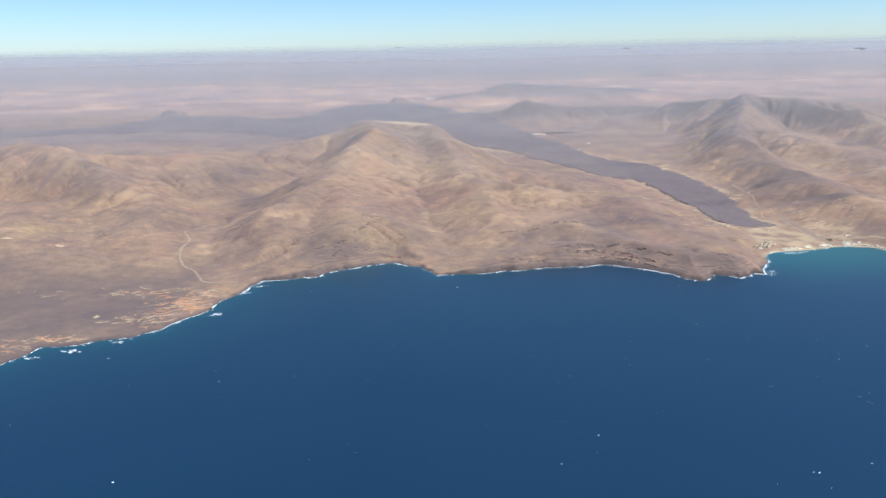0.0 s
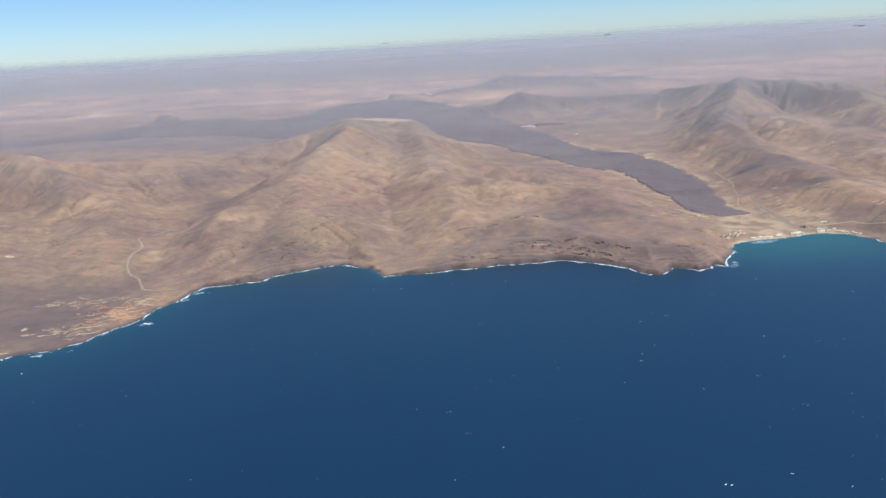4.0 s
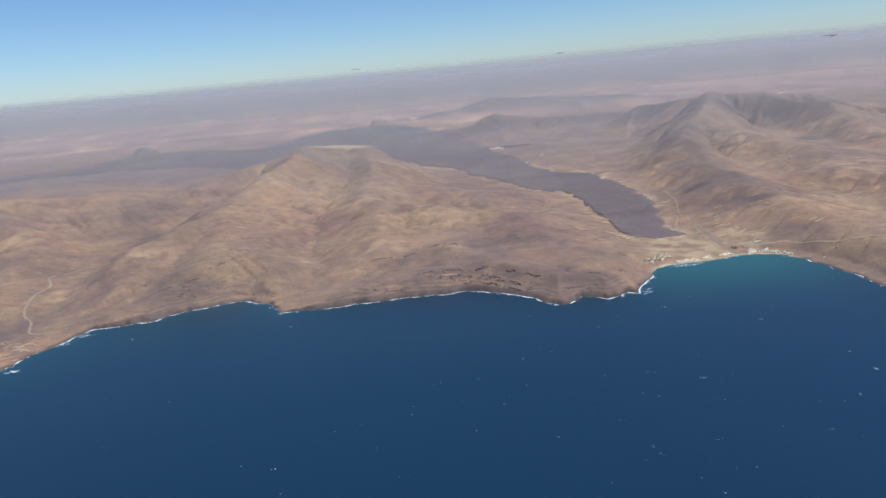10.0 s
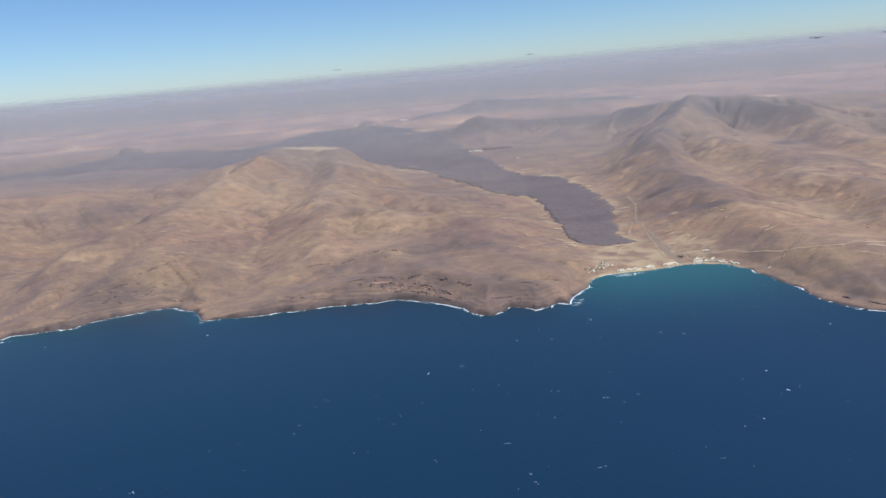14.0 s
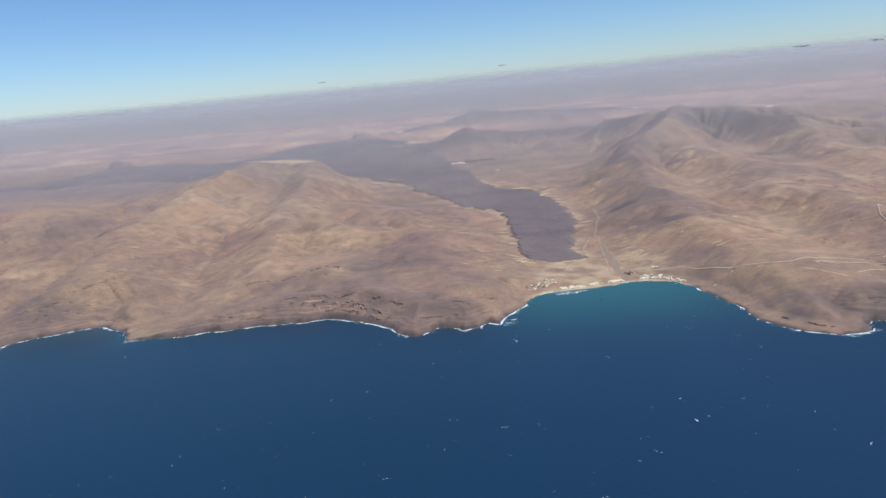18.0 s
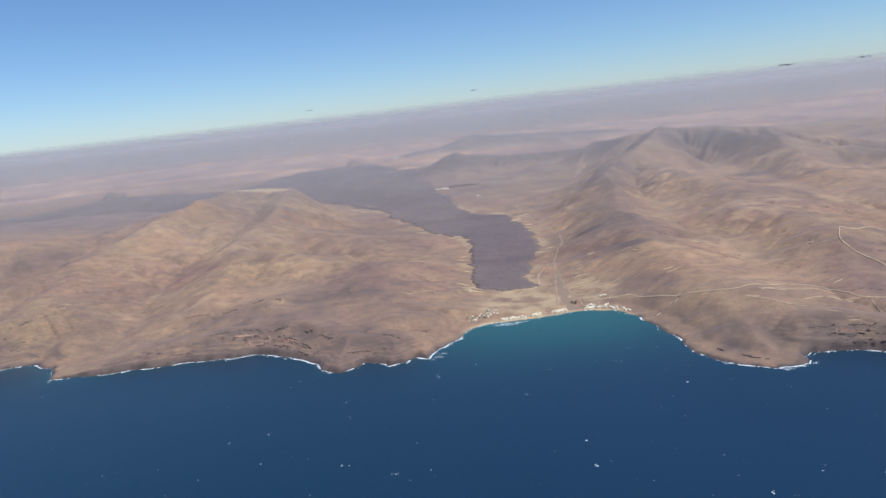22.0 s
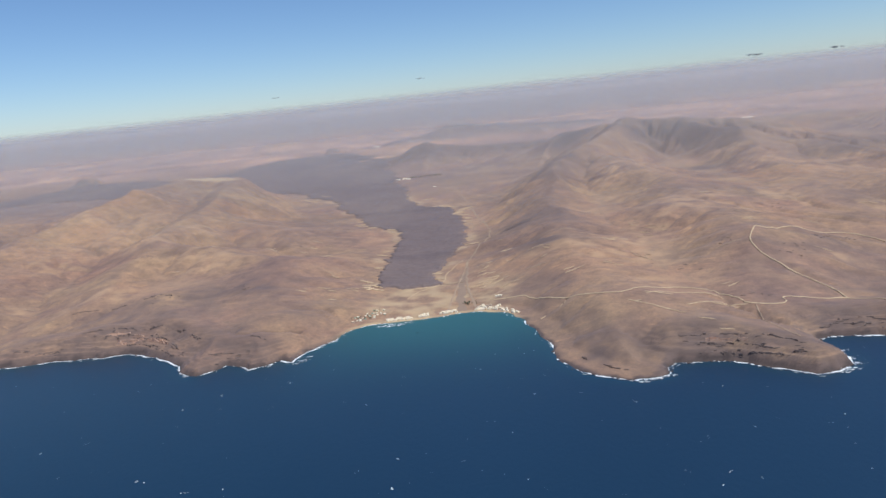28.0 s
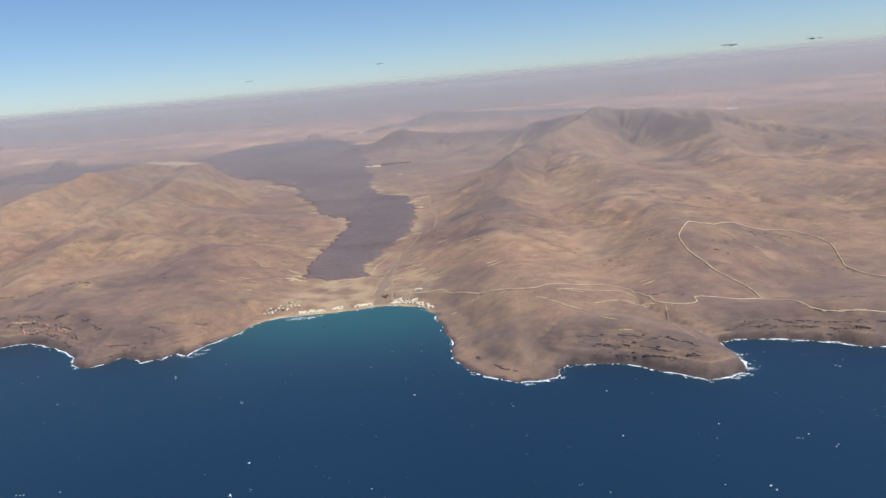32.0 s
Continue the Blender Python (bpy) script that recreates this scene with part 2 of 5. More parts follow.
def landform(x, y):
    """Height of the bare land, before the shore cuts it."""
    wx = x + 5 * fbm(x / 40, y / 40, 3, 31)
    wy = y + 5 * fbm(x / 40, y / 40, 3, 47)
    plain = 0.8 + 5.2 * step(330, 900, y) + 6 * step(800, 1700, y)
    top = np.zeros(x.shape)
    for n, (x0, y0, z0, w0, x1, y1, z1, w1) in enumerate(CRESTS):
        reach = 1.9 * max(w0, w1) + 20
        k = (x > min(x0, x1) - reach) & (x < max(x0, x1) + reach) & (y > min(y0, y1) - reach) & (y < max(y0, y1) + reach)
        if not k.any():
            continue
        px, py, dx, dy = wx[k], wy[k], x1 - x0, y1 - y0
        run = math.hypot(dx, dy)
        t = ((px - x0) * dx + (py - y0) * dy) / (run * run)
        c = np.clip(t, 0, 1)
        ox, oy = px - x0 - c * dx, py - y0 - c * dy
        d = np.hypot(ox, oy)
        z, w = z0 + c * (z1 - z0), w0 + c * (w1 - w0)
        # side spurs and gullies run down from the crest
        along = t * run / (0.42 * (w0 + w1)) + np.where(ox * dy - oy * dx > 0, 31.0, 0.0)
        spur = ridged(along * 0.72, d / (w * 2.4), 2, 100 + n) - 0.36
        past = np.maximum(np.maximum(-t, t - 1), 0) * run / (0.25 * w)
        spur = spur * np.exp(-past * past)
        s = d / w * (1 - 0.43 * spur * step(0.1, 0.7, d / w))
        bell = np.where(s < 1.9, np.exp(-0.95 * s * np.sqrt(s * s + 0.07)) * (1 - step(1.2, 1.9, s)), 0)
        rise = (z - plain[k]) * bell
        blend = np.clip(1 - np.abs(rise - top[k]) / 4.0, 0, 1) * np.clip(np.minimum(rise, top[k]) / 3, 0, 1)
        top[k] = np.maximum(top[k], rise) + blend * blend
    gully = ridged(wx / 46, wy / 60, 5, 3) - 0.42
    fine = fbm(x / 11, y / 14, 4, 12)
    lift = np.clip(top / 14, 0, 1.3)
    rill = ridged(wx / 15, wy / 21, 3, 6) - 0.42
    z = plain + top + gully * 1.3 * lift + rill * 0.35 * np.clip(lift, 0, 0.9) * step(1200, 900, y) + fine * (0.06 + 0.20 * np.clip(lift, 0, 0.8))
    z = z + 0.55 * fbm(x / 60, y / 60, 3, 91) * step(300, 420, y)
    table = ((x + 48) / 38) ** 2 + ((y - 626) / 18) ** 2
    flat = 32.6 - 0.045 * (x + 80)
    z = np.where(table < 2.2, np.minimum(z, flat + 0.25 * fbm(x / 9, y / 9, 2, 8)) * (1 - step(1.0, 0.55, table)) + flat * step(1.0, 0.55, table), z)
    far = step(1450, 2150, y + 120 * fbm(x / 300, y / 300, 3, 77))
    crest = 38 + 6 * fbm(x / 420, y / 420, 4, 5)
    z = z + far * (crest * step(1500, 2300, y) + 8 * (ridged(x / 160, y / 160, 4, 9) - 0.4))
    z = z + 7 * step(1000, 1300, y) * np.clip(ridged(x / 190, y / 120, 3, 21) - 0.45, 0, 1) * 2.2
    return z


def uncut(x, y, d=None):
    """Height of the ground before running water cut it; d: distance inland from the shore."""
    x, y = np.asarray(x, float), np.asarray(y, float)
    if d is None:
        d = signed(LAND, SHORE, x, y, 60)
    z = landform(x, y)
    cliff = 5.2 + 1.6 * vnoise(x / 23, y / 23, 14)
    cliff = cliff * (1 - step(126, 140, x) * step(222, 204, x)) * (1 - 0.8 * step(200, 214, x) * step(248, 236, x)) * (1 - 0.75 * step(-80, -98, x) * step(-200, -150, x))
    cliff = cliff * (1 - 0.85 * np.exp(-((x + 28) / 16) ** 2))
    cliff = cliff * (1 - 0.4 * np.exp(-((x - 98) / 10) ** 2))
    face = 12.0 + 3.5 * vnoise(x / 11, y / 11, 15)
    ramp = 0.06 + 0.07 * np.clip(d, 0, 200) + cliff * (0.34 * step(0.0, 2.0, d + 0.5 * vnoise(x / 5.5, y / 5.5, 16)) + 0.66 * step(0.0, face, d + 0.9 * vnoise(x / 7.5, y / 7.5, 17))) + 0.42 * np.clip(d - face * 0.6, 0, 80) + 60 * step(36, 58, d)
    # ledges of harder rock in the face
    tier = 0.95 + 0.5 * vnoise(x / 60, y / 60, 18)
    ledge = ramp / tier
    ledge = tier * (np.floor(ledge) + step(0.40, 0.62, ledge - np.floor(ledge)))
    broken = 0.35 + 0.5 * step(-0.25, 0.3, vnoise(x / 9, y / 4, 19))
    ramp = ramp + (ledge - ramp) * broken * step(1.0, 2.5, cliff) * step(face * 1.5, face * 1.1, d)
    k = 1.2
    low = np.minimum(z, ramp) - 0.25 * k * np.clip(1 - np.abs(z - ramp) / k, 0, 1) ** 2
    return np.where(d > 0, np.maximum(low, 0.02 + 0.03 * np.clip(d, 0, 3)), -0.06 + np.maximum(d, -30) * 0.12)


# ---- gullies cut by running water ----
CELL, EAST, NORTH = 1.8, -440.0, 196.0
GX, GY = np.meshgrid(np.arange(EAST, 660, CELL), np.arange(NORTH, 960, CELL))


def blur(a, n, rounds=2):
    """A wide soft mean over n cells each way."""
    for _ in range(rounds):
        for axis in (0, 1):
            pad = [(0, 0), (0, 0)]
            pad[axis] = (n + 1, n)
            c = np.cumsum(np.pad(a, pad, mode="edge"), axis=axis)
            hi, lo = (c[2 * n + 1:], c[:-2 * n - 1]) if axis == 0 else (c[:, 2 * n + 1:], c[:, :-2 * n - 1])
            a = (hi - lo) / (2 * n + 1)
    return a


def drain(z):
    """Where each cell's water goes, lowest cells first, with hollows filled; cells wait in bins by height."""
    rows, cols = z.shape
    total, fine = rows * cols, 60.0
    zl, into, order = z.ravel().tolist(), [-1] * total, []
    seen = np.zeros(z.shape, bool)
    seen[0], seen[-1], seen[:, 0], seen[:, -1] = True, True, True, True
    seen = seen.ravel().tolist()
    base = float(z.min())
    bins = [[] for _ in range(int((float(z.max()) - base) * fine) + 8)]
    for i in range(total):
        if seen[i]:
            bins[int((zl[i] - base) * fine)].append(i)
    ring = (-1, 1, -cols, cols, -cols - 1, 1 - cols, cols - 1, cols + 1)
    for level, queue in enumerate(bins):
        for i in queue:                                # grows while it is read
            order.append(i)
            low = zl[i]
            for o in ring:
                j = i + o
                if 0 <= j < total and not seen[j]:
                    seen[j] = True
                    into[j] = i
                    if zl[j] <= low:
                        zl[j] = low + 1e-4
                    k = int((zl[j] - base) * fine)
                    (bins[k] if k > level else queue).append(j)
    return zl, into, order


def carve(rounds, power):
    d = signed(LAND, SHORE, GX, GY, 60)
    z0 = uncut(GX, GY, d)
    bed = z0 + 0.5 * fbm(GX / 9, GY / 9, 3, 501) * step(3, 12, z0)
    cols = GX.shape[1]
    soft = (power * (1 + 0.7 * step(190, 260, GX) * step(470, 600, GY)) * step(1.5, 9, d) * (0.75 + 0.5 * fbm(GX / 50, GY / 50, 2, 503))).ravel()
    flow = None
    for n in range(rounds):
        zl, into, order = drain(bed)
        run = [1.0] * len(zl)
        for i in reversed(order):
            j = into[i]
            if j >= 0:
                run[j] += run[i]
        flow = np.array(run)
        bite = (soft * np.minimum(flow, 900) ** 0.48).tolist()
        for i in order:
            j = into[i]
            if j >= 0 and zl[i] > zl[j]:
                k = bite[i]
                zl[i] = (zl[i] + k * zl[j]) / (1 + k)
        bed = np.array(zl).reshape(z0.shape)
        bed = bed + 0.12 * (blur(bed, 1, 1) - bed)
    cut = bed - z0
    cut = cut - blur(cut, 16, 2)
    cut = cut * step(2.0, 10, d) * step(955, 900, GY) * step(0.5, 6.0, z0) * step(655, 610, GX) * step(-438, -400, GX)
    return np.clip(cut, -6.0, 5.0), np.log(flow).reshape(z0.shape)


def sample(a, x, y):
    """A grid's value between its cells."""
    u, v = np.clip((x - EAST) / CELL, 0, a.shape[1] - 1.001), np.clip((y - NORTH) / CELL, 0, a.shape[0] - 1.001)
    i, j = u.astype(int), v.astype(int)
    u, v = u - i, v - j
    u, v = u * u * (3 - 2 * u), v * v * (3 - 2 * v)
    return (a[j, i] * (1 - u) + a[j, i + 1] * u) * (1 - v) + (a[j + 1, i] * (1 - u) + a[j + 1, i + 1] * u) * v


CUT, FLOW = carve(11, 0.062)


def height(x, y, d=None):
    """Height of the ground; d: distance inland from the shore."""
    x, y = np.asarray(x, float), np.asarray(y, float)
    if d is None:
        d = signed(LAND, SHORE, x, y, 60)
    z = uncut(x, y, d)
    return np.where(d > 2, np.maximum(z + sample(CUT, x, y), 0.1), z)


# ---- plan: lava ----
LAVA_TONGUE = [(141.5, 374), (144, 366), (146.5, 355), (150, 357), (157, 356), (163, 358), (172, 361), (168.5, 369), (165.5, 376), (167, 384), (169, 391), (169.5, 405),
               (173, 424), (175, 444), (174, 463), (170, 494), (166, 506), (169, 512), (161, 528), (160, 544), (153, 557), (140, 567), (131, 576), (122, 600), (114, 628), (108, 664), (100, 690), (85, 735)]
LAVA_FIELD = [(60, 850), (26, 960), (-20, 1080), (-90, 1135), (-180, 1090), (-215, 965), (-270, 950), (-385, 968), (-440, 905),
              (-490, 866), (-700, 830), (-700, 780), (-530, 800), (-335, 815), (-235, 800), (-150, 712), (-60, 700)]
LAVA_WEST = [(-10, 708), (30, 655), (52, 632), (70, 582), (98, 530), (111, 503), (129, 486), (134, 474), (136.5, 460), (137, 438), (138.5, 417), (140, 394)]
LAVA = roughen(smooth_line(LAVA_TONGUE + LAVA_FIELD + LAVA_WEST + [(141.5, 374)], 3), 2, 0.24, 9)[:-1]


def lava_mask(x, y):
    return signed(list(LAVA), list(LAVA) + [LAVA[0]], x, y, 40) + 1.7 * fbm(np.asarray(x) / 9, np.asarray(y) / 4.5, 3, 71)


# ---- ground sheet ----
def spread(stops):
    """Coordinates from (start, end, step at start, step at end)."""
    out = []
    for a, b, s0, s1 in stops:
        v = a
        while v < b:
            out.append(v)
            v += s0 + (s1 - s0) * (v - a) / (b - a)
    return np.array(out)


def grid_mesh(name, gx, gy, gz):
    rows, cols = gx.shape
    me = bpy.data.meshes.new(name)
    n = rows * cols
    co = np.stack([gx, gy, gz], -1).reshape(-1, 3)
    i = np.arange(n).reshape(rows, cols)
    q = np.stack([i[:-1, :-1], i[:-1, 1:], i[1:, 1:], i[1:, :-1]], -1).reshape(-1, 4)
    me.vertices.add(n)
    me.vertices.foreach_set("co", co.astype(np.float32).ravel())
    me.loops.add(q.size)
    me.loops.foreach_set("vertex_index", q.astype(np.int32).ravel())
    me.polygons.add(len(q))
    me.polygons.foreach_set("loop_start", (np.arange(len(q)) * 4).astype(np.int32))
    me.polygons.foreach_set("use_smooth", np.ones(len(q), bool))
    me.update(calc_edges=True)
    return me


def mark(me, name, values):
    me.attributes.new(name, "FLOAT", "POINT").data.foreach_set("value", np.asarray(values, np.float32).ravel())


# ---- materials ----
def material(name):
    m = bpy.data.materials.new(name)
    m.use_nodes = True
    return m, m.node_tree.nodes, m.node_tree.links, m.node_tree.nodes["Principled BSDF"]


def tex(nodes, links, scale, detail=6, rough=0.55, squash=None, kind="noise"):
    co = nodes.new("ShaderNodeTexCoord")
    mp = nodes.new("ShaderNodeMapping")
    links.new(co.outputs["Object"], mp.inputs[0])
    if squash:
        mp.inputs["Scale"].default_value = squash
    n = nodes.new("ShaderNodeTexNoise")
    n.inputs["Scale"].default_value, n.inputs["Detail"].default_value, n.inputs["Roughness"].default_value = scale, detail, rough
    links.new(mp.outputs[0], n.inputs["Vector"])
    return n.outputs["Fac"]


def ramp(nodes, links, fac, stops):
    r = nodes.new("ShaderNodeValToRGB")
    el = r.color_ramp.elements
    while len(el) < len(stops):
        el.new(0.5)
    for e, (p, c) in zip(el, stops):
        e.position, e.color = p, (*c, 1) if len(c) == 3 else c
    links.new(fac, r.inputs[0])
    return r.outputs[0]


def mix(nodes, links, fac, a, b, mode="MIX"):
    m = nodes.new("ShaderNodeMix")
    m.data_type, m.blend_type = "RGBA", mode
    for socket, value in ((m.inputs[0], fac), (m.inputs[6], a), (m.inputs[7], b)):
        if isinstance(value, bpy.types.NodeSocket):
            links.new(value, socket)
        else:
            socket.default_value = value if isinstance(value, (int, float)) else (*value, 1)
    return m.outputs[2]


def attr(nodes, name):
    a = nodes.new("ShaderNodeAttribute")
    a.attribute_name = name
    return a.outputs["Fac"]


def bump(nodes, links, bsdf, fac, strength, distance):
    b = nodes.new("ShaderNodeBump")
    b.inputs["Strength"].default_value, b.inputs["Distance"].default_value = strength, distance
    links.new(fac, b.inputs["Height"])
    links.new(b.outputs[0], bsdf.inputs["Normal"])


def ground_material():
    m, n, l, b = material("arid_ground")
    big = tex(n, l, 0.014, 6, 0.6)
    mid = tex(n, l, 0.042, 8, 0.58)
    small = tex(n, l, 0.22, 6, 0.60, (0.85, 1.0, 1.2))
    fine = tex(n, l, 1.1, 6, 0.65)
    rusty = tex(n, l, 0.022, 5, 0.62, (1.0, 0.7, 1.0))
    earth = ramp(n, l, big, [(0.30, (0.182, 0.124, 0.098)), (0.46, (0.232, 0.154, 0.111)), (0.60, (0.282, 0.185, 0.122)), (0.74, (0.340, 0.226, 0.138))])
    patch = ramp(n, l, mid, [(0.33, (0.160, 0.109, 0.092)), (0.48, (0.230, 0.152, 0.110)), (0.60, (0.300, 0.196, 0.126)), (0.70, (0.380, 0.254, 0.150))])
    col = mix(n, l, 0.5, earth, patch)
    col = mix(n, l, ramp(n, l, rusty, [(0.50, (0, 0, 0)), (0.66, (0.55, 0.55, 0.55))]), col, (0.320, 0.190, 0.122))
    drift = tex(n, l, 0.019, 5, 0.6, (0.8, 1.1, 1.0))
    col = mix(n, l, 0.85, col, ramp(n, l, drift, [(0.36, (0.91, 0.88, 0.95)), (0.50, (1, 1, 1)), (0.64, (1.0, 1.03, 0.97))]), "MULTIPLY")
    streak = ramp(n, l, small, [(0.30, (0.72, 0.73, 0.78)), (0.5, (1, 1, 1)), (0.68, (1.26, 1.22, 1.13))])
    col = mix(n, l, 0.75, col, streak, "MULTIPLY")
    speck = ramp(n, l, fine, [(0.3, (0.76, 0.79, 0.88)), (0.7, (1.18, 1.15, 1.10))])
    col = mix(n, l, 0.9, col, speck, "MULTIPLY")
    dash = tex(n, l, 0.30, 4, 0.6, (0.36, 1.25, 0.6))
    tone = ramp(n, l, dash, [(0.30, (0.70, 0.70, 0.74)), (0.37, (1, 1, 1)), (0.62, (1, 1, 1)), (0.70, (1.5, 1.40, 1.22))])
    col = mix(n, l, 0.7, col, tone, "MULTIPLY")
    nick = tex(n, l, 0.75, 5, 0.65, (0.38, 1.15, 0.7))
    notch = ramp(n, l, nick, [(0.28, (0.56, 0.55, 0.60)), (0.37, (1, 1, 1)), (0.61, (1, 1, 1)), (0.71, (1.55, 1.44, 1.26))])
    col = mix(n, l, 0.65, col, notch, "MULTIPLY")
    # lighter along the ribs, darker along the runnels
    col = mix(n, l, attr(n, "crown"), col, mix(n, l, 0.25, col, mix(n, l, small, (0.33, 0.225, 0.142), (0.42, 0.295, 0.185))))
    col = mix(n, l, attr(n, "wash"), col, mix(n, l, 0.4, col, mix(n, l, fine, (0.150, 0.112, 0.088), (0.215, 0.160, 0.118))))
    col = mix(n, l, attr(n, "ochre"), col, mix(n, l, small, (0.37, 0.240, 0.148), (0.48, 0.325, 0.195)))
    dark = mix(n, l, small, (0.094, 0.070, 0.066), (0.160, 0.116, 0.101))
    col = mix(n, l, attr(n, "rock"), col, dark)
    layers = tex(n, l, 1.0, 6, 0.7, (0.11, 0.11, 0.95))
    strata = ramp(n, l, layers, [(0.34, (0.098, 0.074, 0.070)), (0.45, (0.160, 0.116, 0.101)), (0.53, (0.115, 0.085, 0.079)), (0.63, (0.215, 0.145, 0.118))])
    col = mix(n, l, attr(n, "cliff"), col, strata)
    col = mix(n, l, attr(n, "wet"), col, mix(n, l, fine, (0.050, 0.040, 0.040), (0.105, 0.080, 0.074)))
    col = mix(n, l, attr(n, "sand"), col, mix(n, l, small, (0.355, 0.258, 0.155), (0.530, 0.410, 0.255)))
    plain = ramp(n, l, tex(n, l, 0.007, 7, 0.62), [(0.33, (0.25, 0.172, 0.15)), (0.50, (0.33, 0.212, 0.168)), (0.60, (0.43, 0.265, 0.19)), (0.70, (0.54, 0.35, 0.235))])
    col = mix(n, l, attr(n, "plain"), col, plain)
    # grey-mauve mixed into the slopes' colour to imitate haze with distance
    hazed_stone = mix(n, l, mid, (0.165, 0.138, 0.140), (0.23, 0.185, 0.175))
    col = mix(n, l, attr(n, "hazed_massif"), col, hazed_stone)
    l.new(col, b.inputs["Base Color"])
    b.inputs["Roughness"].default_value = 0.95
    b.inputs["Specular IOR Level"].default_value = 0.15
    # violet sheen pales ground seen at a slant, standing in for haze
    b.inputs["Sheen Weight"].default_value = 0.15
    b.inputs["Sheen Roughness"].default_value = 0.45
    b.inputs["Sheen Tint"].default_value = (0.72, 0.66, 0.80, 1)
    bump(n, l, b, mix(n, l, 0.45, small, fine), 0.30, 0.5)
    return m


def lava_material():
    m, n, l, b = material("old_lava")
    mid = tex(n, l, 0.05, 8, 0.65)
    fine = tex(n, l, 0.6, 6, 0.7)
    wide = tex(n, l, 0.016, 5, 0.6, (1.0, 0.45, 1.0))
    col = mix(n, l, mid, (0.096, 0.072, 0.073), (0.172, 0.130, 0.126))
    col = mix(n, l, ramp(n, l, wide, [(0.42, (0, 0, 0)), (0.62, (0.42, 0.42, 0.42))]), col, (0.215, 0.164, 0.140))
    col = mix(n, l, 0.7, col, ramp(n, l, fine, [(0.3, (0.7, 0.7, 0.7)), (0.7, (1.25, 1.2, 1.15))]), "MULTIPLY")
    l.new(col, b.inputs["Base Color"])
    b.inputs["Roughness"].default_value = 0.9
    # weaker sheen for the same imitated haze over the lava
    b.inputs["Sheen Weight"].default_value = 0.08
    b.inputs["Sheen Roughness"].default_value = 0.45
    b.inputs["Sheen Tint"].default_value = (0.70, 0.66, 0.82, 1)
    bump(n, l, b, fine, 0.8, 0.5)
    return m


def plain_material(name, low, high, scale=0.8, rough=0.9):
    m, n, l, b = material(name)
    l.new(mix(n, l, tex(n, l, scale, 6, 0.65), low, high), b.inputs["Base Color"])
    b.inputs["Roughness"].default_value = rough
    return m


def sea_material():
    m, n, l, b = material("sea_water")
    wide = tex(n, l, 0.012, 4, 0.5, (1, 0.5, 1))
    deep = mix(n, l, wide, (0.0064, 0.0243, 0.0550), (0.0092, 0.0320, 0.0690))
    col = mix(n, l, attr(n, "shallow"), deep, (0.024, 0.116, 0.116))
    l.new(col, b.inputs["Base Color"])
    b.inputs["Roughness"].default_value = 0.32
    b.inputs["Specular IOR Level"].default_value = 0.42
    bump(n, l, b, tex(n, l, 0.9, 6, 0.6, (1, 0.6, 1)), 0.16, 0.2)
    return m


GROUND, LAVA_ROCK, SEA = ground_material(), lava_material(), sea_material()

vs = spread([(60, 190, 8, 1.6), (190, 250, 0.75, 0.6), (250, 325, 0.48, 0.55), (325, 340, 0.6, 0.9), (340, 2700, 1.1, 11.0), (2700, 4700, 60, 250)])
us = spread([(-1.9, -0.75, 0.05, 0.004), (-0.75, 0.6, 0.0016, 0.0016), (0.6, 1.9, 0.004, 0.06)])
U, Y = np.meshgrid(us, vs)
X = 120 + U * (Y + 150)
D = signed(LAND, SHORE, X, Y, 60)
L = lava_mask(X, Y)
Z = height(X, Y, D)
me = grid_mesh("ground", X, Y, Z)
gy_, gx_ = np.gradient(Z)
slope = np.hypot(gx_ / np.gradient(X, axis=1), gy_ / np.gradient(Y, axis=0))
nz = fbm(X / 26, Y / 26, 4, 201)
caps = 0.35 * step(22, 31, Z + 5 * nz) * step(150, 260, X) * step(430, 560, Y)
cliffs = step(0.5, 0.95, slope) * step(30, 10, D)
band = step(-0.1, 0.5, np.sin(Z * 3.1 + 2 * nz)) * step(22, 9, D) * step(0.8, 1.6, Z) * step(45, 60, X) * (1 - step(128, 140, X) * step(216, 205, X))
shore = step(2.4, 0.6, D + 1.4 * nz + 0.8 * fbm(X / 5, Y / 5, 3, 207)) * (1 - step(138, 145, X) * step(206, 200, X))
rock = np.clip(0.75 * caps + 0.22 * cliffs + 0.15 * step(0.5, 0.9, slope) + 0.12 * band + 0.55 * shore, 0, 1)
south = step(-96, -116, X) * step(315, 272, Y + 14 * nz)
hills = step(10, 60, X) * step(380, 300, X) * step(820, 870, Y) * step(1050, 980, Y) * step(8, 12, Z)
flats = step(-90, -180, X) * step(640, 720, Y) * step(960, 900, Y)
rock = np.clip(rock + (0.74 + 0.3 * nz) * south + 0.75 * hills + 0.25 * flats, 0, 1)
